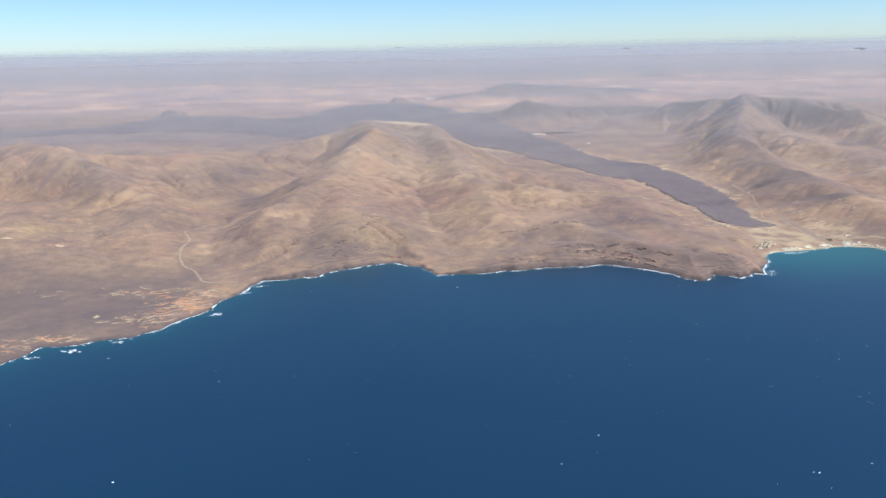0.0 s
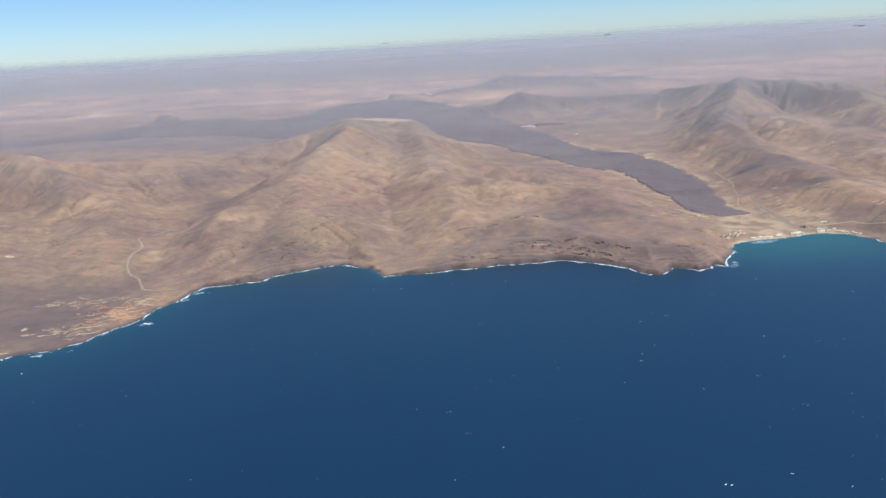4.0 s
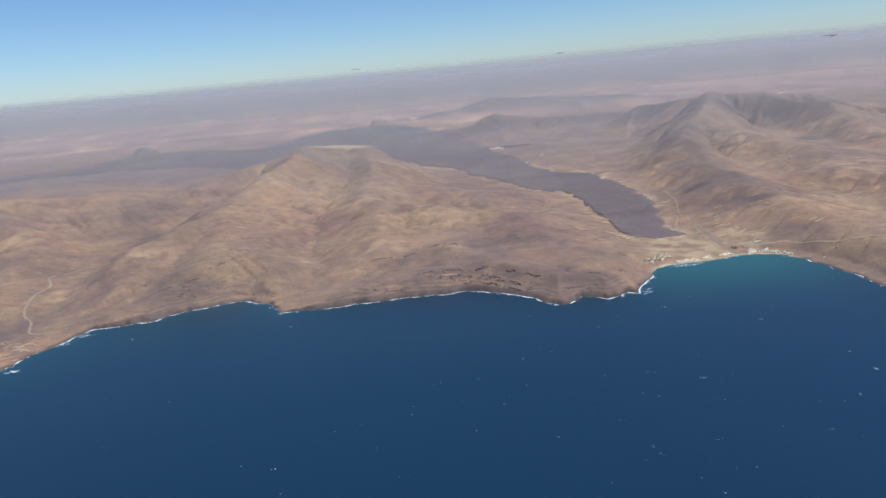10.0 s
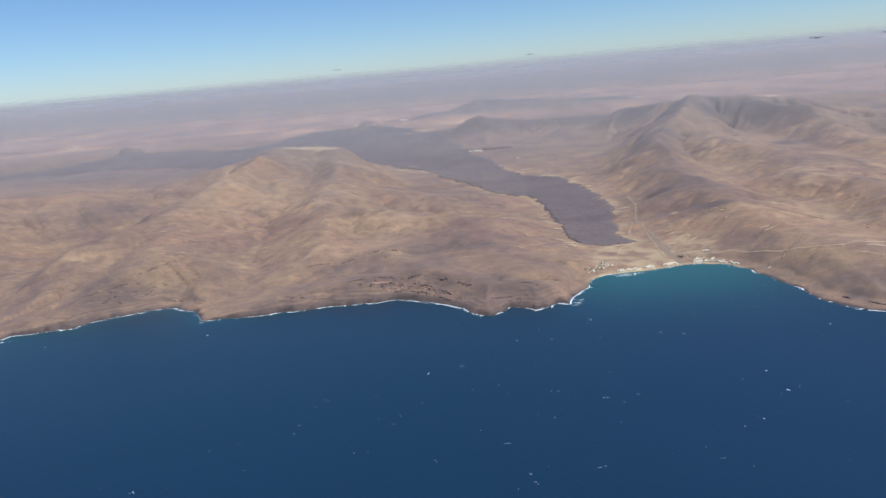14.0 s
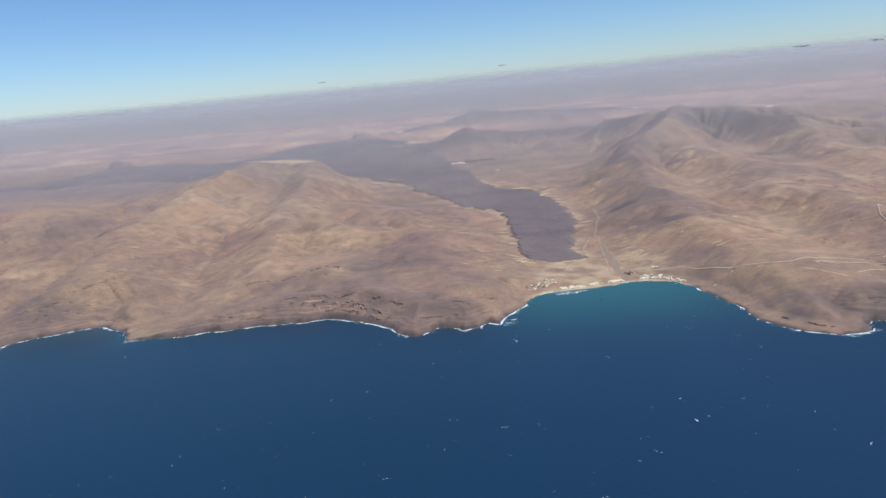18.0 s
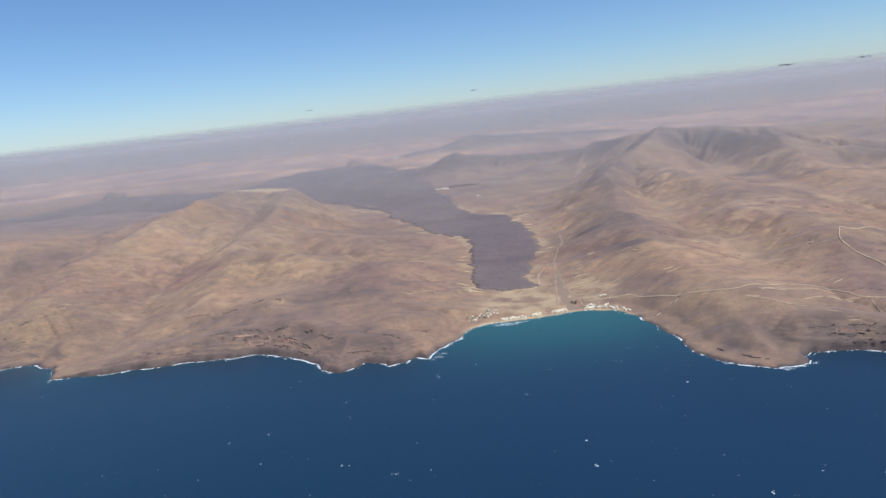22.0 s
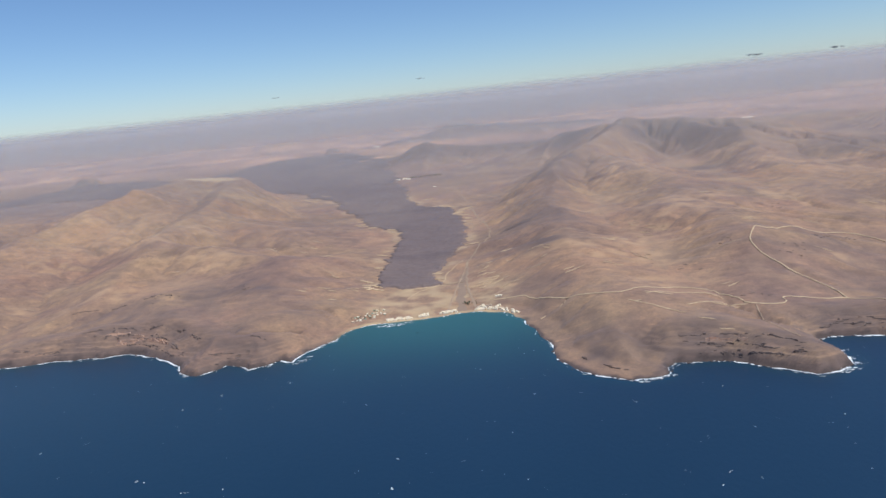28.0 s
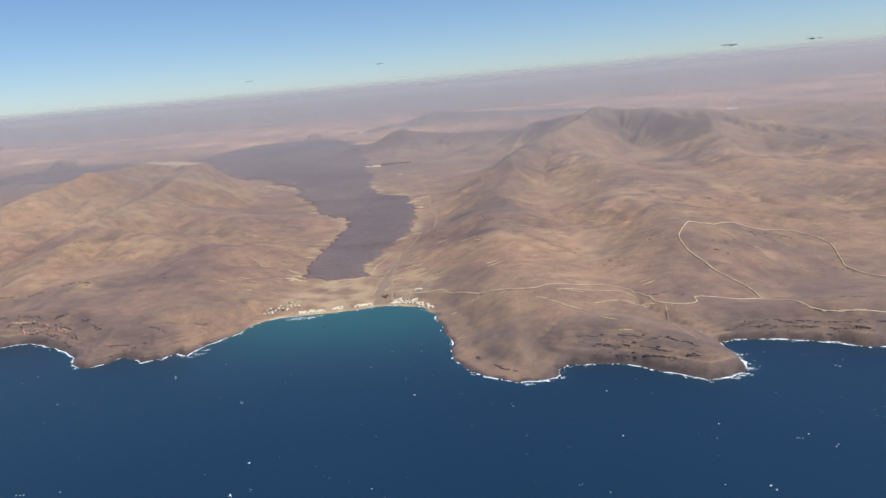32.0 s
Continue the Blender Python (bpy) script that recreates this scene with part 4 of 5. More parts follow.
# pale rims where bare earth meets the lava
for n in range(70):
    p = LAVA[rng.randrange(len(LAVA))]
    if not (352 < p.y < 780 and p.x > -40):
        continue
    a, run = rng.gauss(0.1, 0.35), rng.uniform(2.5, 8) * (0.5 + p.y / 700)
    out = rng.uniform(1.2, 5) * (1 if p.x > 150 + (p.y - 400) * -0.12 else -1)
    cx, cy = p.x + out, p.y + rng.uniform(-3, 3)
    if float(lava_mask(np.array([cx]), np.array([cy]))[0]) > -1:
        continue
    pts = [(cx + run * (k - 0.5) * math.cos(a), cy + run * (k - 0.5) * math.sin(a) + rng.uniform(-0.4, 0.4)) for k in (0, 0.33, 0.67, 1)]
    ribbon("earth_scar", pts, rng.uniform(0.5, 1.3) * (0.4 + p.y / 600), DIRT, "bare pale rim of earth beside the lava", "earth scar", 700 + n, per=5, ragged=0.7, lift=0.4, kind="stuff", taper=True)

# ---- rock ledges on slopes and cliffs, coloured dark for their shade ----
# basalt with the ledges' shade put into its colour; the wet boulders share it
LEDGE = plain_material("shaded_wet_basalt", (0.060, 0.048, 0.046), (0.125, 0.096, 0.088), 1.4)


def ledge_rock(seed):
    r = random.Random(seed)
    bm = bmesh.new()
    bmesh.ops.create_icosphere(bm, subdivisions=2, radius=1)
    for v in bm.verts:
        k = 1 + 0.45 * noise.noise(v.co * 1.7 + Vector((seed, 3, 7)))
        v.co = Vector((v.co.x * 2.2 * k, v.co.y * 0.4 * k, v.co.z * 0.32 * k))
    me = bpy.data.meshes.new("rock_ledge")
    bm.to_mesh(me)
    bm.free()
    me.materials.append(LEDGE)
    return me


ledge_meshes = [ledge_rock(s) for s in range(5)]
lrng = random.Random(77)
placed = 0
while placed < 70:
    if placed < 50:
        stretch = lrng.choice([(50, 100, 284, 305), (106, 122, 280, 287), (246, 280, 258, 270), (292, 345, 272, 283), (28, 42, 294, 300)])
    else:
        stretch = lrng.choice([(-100, 100, 330, 470), (200, 340, 320, 520), (-200, -110, 300, 450)])
    x, y = lrng.uniform(stretch[0], stretch[1]), lrng.uniform(stretch[2], stretch[3])
    d = float(signed(LAND, SHORE, np.array([x]), np.array([y]), 60)[0])
    if d < 1.0 or (placed < 50 and d > 14) or float(lava_mask(np.array([x]), np.array([y]))[0]) > -4:
        continue
    ob = new("rock_ledge", lrng.choice(ledge_meshes))
    k = lrng.uniform(0.2, 0.5)
    ob.matrix_world = pose(x, y, ground_z(x, y) - 0.08 * k, lrng.uniform(-8, 8), 0, lrng.uniform(-25, 25)) @ Matrix.Diagonal((k, k, k, 1))
    tagged(ob, "weathered basalt ledge jutting from the slope, darkened for its shade", "rock", "rock ledges of the coast")
    placed += 1

# ---- broken beds of lava and ash in the sea cliffs ----
def rock_bed(name, lines, mat, label, seed, wide, tall, share=0.8, gap=0.55):
    """Rows of short irregular slabs along plan lines."""
    r = random.Random(seed)
    rows = []
    for line, spread_out in lines:
        pts = smooth_line(line, 30)
        left, patchy = 0.0, r.random() * 10
        for p, q in zip(pts, pts[1:]):
            left -= (q - p).length
            if left > 0:
                continue
            left = gap * r.uniform(0.6, 1.5)
            patchy += 0.12
            if r.random() > share * (0.55 + 0.45 * math.sin(patchy * 2.3)):
                continue
            t = (q - p).normalized()
            o = r.gauss(0, spread_out)
            rows.append((p.x - t.y * o, p.y + t.x * o, math.atan2(t.y, t.x) + r.gauss(0, 0.10)))
    at = np.array([row[:2] for row in rows])
    inland = signed(LAND, SHORE, at[:, 0], at[:, 1], 60)
    zs = height(at[:, 0], at[:, 1], inland)
    verts, faces = [], []
    for (x, y, a), z, d in zip(rows, zs, inland):
        if d < 0.5:
            continue
        run, deep, high = wide * r.uniform(0.35, 1.5), r.uniform(0.08, 0.24), tall * r.uniform(0.5, 1.4)
        base = len(verts)
        for w, u, v in ((-0.25, -1, -1), (-0.25, 1, -1), (-0.25, 1, 1), (-0.25, -1, 1), (high, -0.8, -0.7), (high, 0.85, -0.75), (high * 0.8, 0.8, 0.9), (high * 0.8, -0.8, 0.9)):
            u, v = u * run / 2 * r.uniform(0.7, 1.15), v * deep * r.uniform(0.7, 1.2)
            verts.append((x + u * math.cos(a) - v * math.sin(a), y + u * math.sin(a) + v * math.cos(a), z + 0.06 + w))
        faces.extend(tuple(base + i for i in f) for f in ((4, 5, 6, 7), (0, 1, 5, 4), (1, 2, 6, 5), (2, 3, 7, 6), (3, 0, 4, 7)))
    me = bpy.data.meshes.new(name)
    me.from_pydata(verts, [], faces)
    me.materials.append(mat)
    tagged(new(name, me), label, "rock", kind="stuff")


LAVA_BEDS = [([(47, 305.8), (58, 308.4), (66, 309.2), (76, 308.2), (86, 303.8), (92, 299), (98, 293.6)], 0.35), ([(56, 304), (64, 306), (74, 304.6), (82, 300.6), (88, 294.6), (93, 289)], 0.3),
             ([(66, 301.6), (74, 300), (82, 295.4), (90, 288.4)], 0.2), ([(26, 297), (34, 297.6), (42, 299)], 0.15), ([(112, 292.6), (117, 292.4), (122, 290)], 0.15), ([(104, 284.6), (110, 286), (116, 284.4)], 0.2),
             ([(-64, 306), (-56, 311), (-50, 315)], 0.25), ([(-48, 322), (-43, 330)], 0.3), ([(24, 334), (40, 340), (54, 345), (62, 342)], 0.3),
             ([(249, 273), (254, 272.6), (259, 272), (264, 270.6), (268, 269), (274, 266.6), (280, 263.4)], 0.25), ([(250, 269.8), (258, 268.8), (264, 267), (270, 264), (277, 260)], 0.25), ([(257, 266.8), (264, 264.4), (270, 261.6), (276, 258)], 0.2),
             ([(222, 270.6), (226, 265.6), (231, 261.4), (237, 260)], 0.25), ([(289, 280.4), (294, 281.6), (301, 281), (308, 279.4), (316, 277), (324, 274)], 0.25), ([(295, 283.4), (304, 282.6), (314, 280), (326, 277.4), (338, 275)], 0.3)]
ASH_BEDS = [([(57, 305), (64, 306.8), (70, 305.6)], 0.3), ([(66, 303.4), (73, 302.4), (80, 299.4)], 0.35), ([(76, 303), (83, 298.6)], 0.25), ([(62, 302.4), (68, 301.4)], 0.25), ([(254, 270.8), (260, 270), (265, 268.2)], 0.2), ([(-30, 312), (-22, 310)], 0.2)]
rock_bed("lava_bed", LAVA_BEDS, plain_material("weathered_lava", (0.112, 0.084, 0.077), (0.180, 0.133, 0.115), 1.2), "broken dark lava bed edges along the sea cliffs", 31, 1.5, 0.16, share=0.85, gap=0.35)
rock_bed("ash_bed", ASH_BEDS, plain_material("pink_ash", (0.42, 0.265, 0.195), (0.56, 0.37, 0.275), 1.2), "pale pinkish ash beds showing in the sea cliffs", 33, 2.0, 0.42, share=1.2, gap=0.3)


# ---- broken dark outcrops along the slopes ----
def outcrops():
    r = random.Random(91)
    spots = [(-70, 389), (-48, 373), (-41, 338), (-43, 348), (-44, 317), (-54, 307), (60, 343), (3, 427), (268, 338), (284, 359), (341, 336), (324, 291), (307, 350), (323, 368), (278, 302), (336, 373), (301, 343), (-95, 420),
             (-150, 390), (-180, 345), (60, 305), (72, 303), (84, 296), (92, 290), (112, 284), (256, 267), (266, 264), (272, 260), (296, 281), (306, 279), (318, 276), (34, 297), (215, 420), (240, 450), (330, 440), (20, 400), (90, 350), (-230, 420)]
    verts, faces = [], []
    ball = bmesh.new()
    bmesh.ops.create_icosphere(ball, subdivisions=1, radius=1)
    base = [v.co.copy() for v in ball.verts]
    tris = [tuple(v.index for v in f.verts) for f in ball.faces]
    ball.free()
    for cx, cy in spots:
        low = cy < 306
        for _ in range(r.randint(4, 9)):
            x, y = cx + r.gauss(0, 2.6), cy + r.gauss(0, 0.8 if low else 2.2)
            if float(signed(LAND, SHORE, np.array([x]), np.array([y]), 60)[0]) < 1.2:
                continue
            z, a = ground_z(x, y), r.gauss(-0.05, 0.22)
            sx, sy, sz = r.uniform(0.4, 1.5), r.uniform(0.12, 0.3), r.uniform(0.08, 0.2)
            off = len(verts)
            for v in base:
                k = r.uniform(0.6, 1.2)
                u, w = v.x * sx * k, v.y * sy * k
                verts.append((x + u * math.cos(a) - w * math.sin(a), y + u * math.sin(a) + w * math.cos(a), z + 0.04 + v.z * sz * k))
            faces.extend((i + off, j + off, k + off) for i, j, k in tris)
    me = bpy.data.meshes.new("rock_outcrops")
    me.from_pydata(verts, [], faces)
    me.materials.append(plain_material("weathered_basalt", (0.105, 0.080, 0.074), (0.175, 0.130, 0.115), 1.2))
    tagged(new("rock_outcrops", me), "broken dark basalt outcrops along the slopes", "rocks", kind="stuff")


outcrops()

# pale runnels, in sets of near-parallel lines down the slopes
prng = random.Random(64)
n = 0
for cx, cy, a in ((242, 383, 0.1), (250, 390, 0.05), (250, 362, -0.9), (254, 357, -0.9), (266, 412, -0.5), (271, 407, -0.5), (262, 398, -0.5), (278, 491, -0.1), (214, 376, -0.8), (190, 368, 0.35), (193, 358, 0.35), (189, 349, 0.35),
                  (195, 352, 0.35), (375, 437, -0.3), (384, 440, -0.3), (318, 350, -0.3), (300, 457, -0.2), (92, 442, -0.3), (101, 444, -0.3), (118, 343, -0.1), (138, 349, -0.2), (5, 438, 0.15), (260, 419, -0.5), (264, 406, -0.5), (250, 364, -0.9), (248, 391, 0.1), (275, 313, 0.5), (306, 391, 0.2), (382, 435, -0.4), (378, 417, -0.4), (-42, 345, 0.0), (-60, 382, 0.1), (100, 420, -0.1), (112, 398, -0.1), (122, 372, -0.1),
                  (118, 440, -0.2), (80, 410, 0.0), (190, 372, 0.4), (196, 392, 0.4), (200, 345, 0.5), (225, 340, 0.3), (240, 345, 0.1), (310, 420, -0.3), (335, 405, -0.2), (45, 420, 0.1), (70, 440, -0.1), (128, 345, -0.1), (133, 335, -0.1), (20, 470, 0.2)):
    for k in range(prng.randint(2, 4)):
        n += 1
        x, y = cx + prng.gauss(0, 1.6), cy + k * prng.uniform(1.4, 2.6)
        h, run = a + prng.gauss(0, 0.12), prng.uniform(2.0, 6.0)
        ribbon("runnel", [(x + run * (u - 0.5) * math.cos(h), y + run * (u - 0.5) * math.sin(h) + prng.gauss(0, 0.12)) for u in (0, 0.33, 0.67, 1)], prng.uniform(0.22, 0.55), SILT if k % 2 else DIRT,
               "pale dry runnel scoured in the slope", "runnel", 1600 + n, per=6, ragged=0.8, lift=0.26, kind="stuff", taper=True)


# ---- dark boulders along the waterline ----
def boulders():
    r = random.Random(44)
    pts = [p for p in SHORE if -170 < p.x < 400 and not 142 < p.x < 207]
    verts, faces = [], []
    ball = bmesh.new()
    bmesh.ops.create_icosphere(ball, subdivisions=1, radius=1)
    base = [v.co.copy() for v in ball.verts]
    tris = [tuple(v.index for v in f.verts) for f in ball.faces]
    ball.free()
    for _ in range(900):
        i = r.randrange(len(pts) - 1)
        p = pts[i].lerp(pts[i + 1], r.random())
        t = (pts[i + 1] - pts[i]).normalized()
        p = p + Vector((-t.y, t.x)) * r.gauss(0.35, 0.55)
        q = 0.08 + 0.28 * r.random() ** 3
        off = len(verts)
        sx, sy, sz = q * r.uniform(0.8, 1.6), q * r.uniform(0.6, 1.2), q * r.uniform(0.5, 0.9)
        for v in base:
            k = r.uniform(0.75, 1.15)
            verts.append((p.x + v.x * sx * k, p.y + v.y * sy * k, 0.08 + v.z * sz * k))
        faces.extend((a + off, b + off, c + off) for a, b, c in tris)
    me = bpy.data.meshes.new("shore_boulders")
    me.from_pydata(verts, [], faces)
    me.materials.append(LEDGE)
    tagged(new("shore_boulders", me), "dark wet basalt boulders along the waterline", "boulders", kind="stuff")


boulders()

# ---- surf along the shore ----
FOAM = plain_material("sea_foam", (0.80, 0.86, 0.91), (0.90, 0.94, 0.97), 2.0, 0.6)


def surf():
    fine = []
    for a, b in zip(SHORE, SHORE[1:]):
        n = max(1, int((b - a).length / 0.35))
        fine += [a + (b - a) * k / n for k in range(n)]
    fine = [p for p in fine if -190 < p.x < 420]
    xs, ys = np.array([p.x for p in fine]), np.array([p.y for p in fine])
    s = np.cumsum(np.r_[0, np.hypot(np.diff(xs), np.diff(ys))])
    tx, ty = np.gradient(xs), np.gradient(ys)
    k = np.ones(9) / 9
    tx, ty = np.convolve(tx, k, "same"), np.convolve(ty, k, "same")
    ln = np.hypot(tx, ty) + 1e-9
    nx, ny = ty / ln, -tx / ln                       # seaward
    exposed = 0.30 + 0.35 * np.exp(-((xs - 288) / 6) ** 2) + 0.25 * np.exp(-((xs - 134) / 4) ** 2) + 0.2 * np.exp(-((xs - 240) / 7) ** 2) \
        - 0.45 * step(150, 162, xs) * step(206, 200, xs) - 0.32 * step(200, 204, xs) * step(226, 218, xs) + 0.05 * np.exp(-((xs - 62) / 40) ** 2)
    w = np.clip(0.52 * exposed - 0.03 + 0.46 * fbm(s / 5.0, s * 0 + 0.37, 5, 61, 0.8), 0, 0.75)
    off = 0.15 + 0.5 * np.abs(fbm(s / 6, s * 0 + 4, 3, 62))
    verts, faces = [], []

    def strip(width, offset, z):
        last = None
        for i in range(len(xs)):
            if width[i] <= 0.03:
                last = None
                continue
            a = (xs[i] + nx[i] * (offset[i] - 0.08), ys[i] + ny[i] * (offset[i] - 0.08), z)
            b = (xs[i] + nx[i] * (offset[i] + width[i]), ys[i] + ny[i] * (offset[i] + width[i]), z)
            verts.extend((a, b))
            if last is not None:
                faces.append((last, last + 1, len(verts) - 1, len(verts) - 2))
            last = len(verts) - 2

    strip(w, off * 0.4, 0.05)
    strip(0.30 * (fbm(s / 3.1, s * 0 + 9, 4, 66) - 0.25), 1.0 + 1.3 * np.abs(fbm(s / 9, s * 0, 3, 68)), 0.04)
    rb = random.Random(15)
    for _ in range(640):
        i = rb.randrange(len(xs))
        if rb.random() > 0.35 + exposed[i]:
            continue
        o, q = abs(rb.gauss(0.2, 0.5)), rb.uniform(0.06, 0.30)
        base = len(verts)
        for j in range(7):
            a = 2 * math.pi * j / 7
            e = q * rb.uniform(0.4, 1.3)
            u, v = 1.9 * e * math.cos(a), 0.7 * e * math.sin(a)
            verts.append((xs[i] + nx[i] * o + u * tx[i] / ln[i] + v * nx[i], ys[i] + ny[i] * o + u * ty[i] / ln[i] + v * ny[i], 0.07))
        faces.append(tuple(range(base, base + 7)))
    # broken water over reefs, in ragged patches
    r = random.Random(5)
    reefs = [(-90, 244, 2.2), (-86, 268, 1.8), (-82, 276, 1.6), (-128, 212, 2.4), (-139, 207, 1.8), (-116, 219, 1.6), (156, 312.4, 1.5), (159, 312.8, 1.9), (162, 313.3, 1.7), (165, 314.6, 1.0), (136, 283, 1.3), (137, 286, 1.0), (240, 255.4, 1.2), (236, 254, 1.0), (289, 262, 1.5), (286, 256, 1.5),
             (289.5, 259, 1.2), (289.5, 268, 1.2), (284, 254, 1.2), (134, 280.5, 0.9), (243.5, 257, 1.0)]
    for cx, cy, size in reefs:
        for _ in range(16):
            px, py = cx + r.gauss(0, size * 0.75), cy + r.gauss(0, size * 0.35)
            m = r.randint(5, 8)
            q = r.uniform(0.12, 0.5) * size * 0.5
            base = len(verts)
            for j in range(m):
                a = 2 * math.pi * j / m
                e = q * r.uniform(0.4, 1.2)
                verts.append((px + 1.9 * e * math.cos(a), py + 0.7 * e * math.sin(a), 0.06))
            faces.append(tuple(range(base, base + m)))
    me = bpy.data.meshes.new("surf")
    me.from_pydata(verts, [], faces)
    me.materials.append(FOAM)
    tagged(new("surf", me), "white surf breaking along the rocky shore", "surf", kind="stuff")


surf()


def whitecaps():
    r = random.Random(12)
    verts, faces = [], []
    for _ in range(2100):
        y = -60 + 350 * r.random() ** 0.8
        x = r.uniform(-260, 460)
        if r.random() > 0.2 + 0.8 * step(-60, 200, np.array(x)):
            continue
        pts = inside(LAND, np.array([x]), np.array([y + 5]))
        if pts[0]:
            continue
        size = (0.09 + 0.21 * r.random() ** 4) * (1.1 if y < 150 else 0.8)
        for _ in range(r.choice((1, 1, 1, 2, 3))):
            px, py = x + r.gauss(0, 0.5), y + r.gauss(0, 0.35)
            m = 7
            base = len(verts)
            turn = r.uniform(-0.4, 0.4)
            for j in range(m):
                a = 2 * math.pi * j / m
                e = size * r.uniform(0.45, 1.15)
                u, v = 1.5 * e * math.cos(a), 0.8 * e * math.sin(a)
                verts.append((px + u * math.cos(turn) - v * math.sin(turn), py + u * math.sin(turn) + v * math.cos(turn), 0.05))
            faces.append(tuple(range(base, base + m)))
    me = bpy.data.meshes.new("whitecaps")
    me.from_pydata(verts, [], faces)
    me.materials.append(FOAM)
    tagged(new("whitecaps", me), "scattered small whitecaps on the windy sea", "waves", kind="stuff")


whitecaps()

# ---- houses ----
WHITE = plain_material("whitewash", (0.84, 0.75, 0.58), (0.93, 0.85, 0.69), 3.0, 0.85)
CREAM = plain_material("cream_plaster", (0.55, 0.46, 0.36), (0.66, 0.56, 0.44), 3.0, 0.85)
ROOF = plain_material("flat_roof", (0.62, 0.53, 0.40), (0.84, 0.74, 0.58), 2.5, 0.9)
WOOD = plain_material("painted_wood", (0.05, 0.11, 0.12), (0.08, 0.16, 0.17), 4.0, 0.6)
PANE = plain_material("dark_window", (0.03, 0.035, 0.045), (0.05, 0.055, 0.065), 4.0, 0.2)
GREEN = plain_material("green_sheet", (0.10, 0.20, 0.15), (0.16, 0.28, 0.21), 4.0, 0.7)
LEAF = plain_material("dusty_leaves", (0.035, 0.055, 0.025), (0.075, 0.105, 0.045), 3.0, 0.8)
BARK = plain_material("dry_bark", (0.10, 0.075, 0.05), (0.16, 0.12, 0.08), 4.0, 0.9)


def house(w, d, h, wall, upper=0.0, windows=2, label=""):
    """A flat-roofed house; upper: share of the plan that has a second storey."""
    root = new("house")
    walls = part("wall", box(-w / 2, w / 2, -d / 2, d / 2, -0.25, h), wall, root)
    part("roof", box(-w / 2 + 0.03, w / 2 - 0.03, -d / 2 + 0.03, d / 2 - 0.03, h + 0.004, h + 0.02), ROOF, root, "dusty flat roof")
    for x0, x1, y0, y1 in ((-w / 2, w / 2, -d / 2, -d / 2 + 0.03), (-w / 2, w / 2, d / 2 - 0.03, d / 2), (-w / 2, -w / 2 + 0.03, -d / 2 + 0.03, d / 2 - 0.03), (w / 2 - 0.03, w / 2, -d / 2 + 0.03, d / 2 - 0.03)):
        part("parapet", box(x0, x1, y0, y1, h + 0.001, h + 0.08), wall, root)
    part("door", box(-0.05, 0.05, -d / 2 - 0.012, -d / 2 + 0.01, 0.0, 0.21), WOOD, root, "dark painted door")
    for k in range(windows):
        cx = -w / 2 + w * (k + 0.5) / windows
        cx += 0.14 if abs(cx) < 0.12 else 0
        win = part("window", box(cx - 0.07, cx + 0.07, -d / 2 - 0.006, -d / 2 + 0.01, 0.12, 0.24), PANE, root)
        part("window_sill", box(cx - 0.085, cx + 0.085, -d / 2 - 0.02, -d / 2 + 0.01, 0.10, 0.118), wall, win)
    if upper:
        part("upper_storey", box(w / 2 - w * upper, w / 2 - 0.04, -d / 2 + 0.05, d / 2 - 0.04, h + 0.022, h + 0.30), wall, root)
        part("upper_roof", box(w / 2 - w * upper - 0.02, w / 2 - 0.02, -d / 2 + 0.03, d / 2 - 0.02, h + 0.302, h + 0.33), ROOF, root)
    return tagged(root, label, "house", "houses of the fishing village")


def hut(w, d, h, wall, roof):
    root = new("hut")
    part("wall", box(-w / 2, w / 2, -d / 2, d / 2, -0.2, h), wall, root)
    bm = bmesh.new()
    v = [bm.verts.new(c) for c in ((-w / 2 - 0.05, -d / 2 - 0.05, h + 0.004), (w / 2 + 0.05, -d / 2 - 0.05, h + 0.004), (w / 2 + 0.05, d / 2 + 0.05, h + 0.004), (-w / 2 - 0.05, d / 2 + 0.05, h + 0.004), (-w / 2 - 0.05, 0, h + 0.14), (w / 2 + 0.05, 0, h + 0.14))]
    for f in ((0, 1, 5, 4), (2, 3, 4, 5), (0, 4, 3), (1, 2, 5), (3, 2, 1, 0)):
        bm.faces.new([v[i] for i in f])
    part("roof", bm, roof, root)
    part("door", box(-0.05, 0.05, -d / 2 - 0.012, -d / 2 + 0.01, 0, 0.19), WOOD, root)
    return tagged(root, "small beach hut with a low pitched roof", "hut", "huts behind the beach")


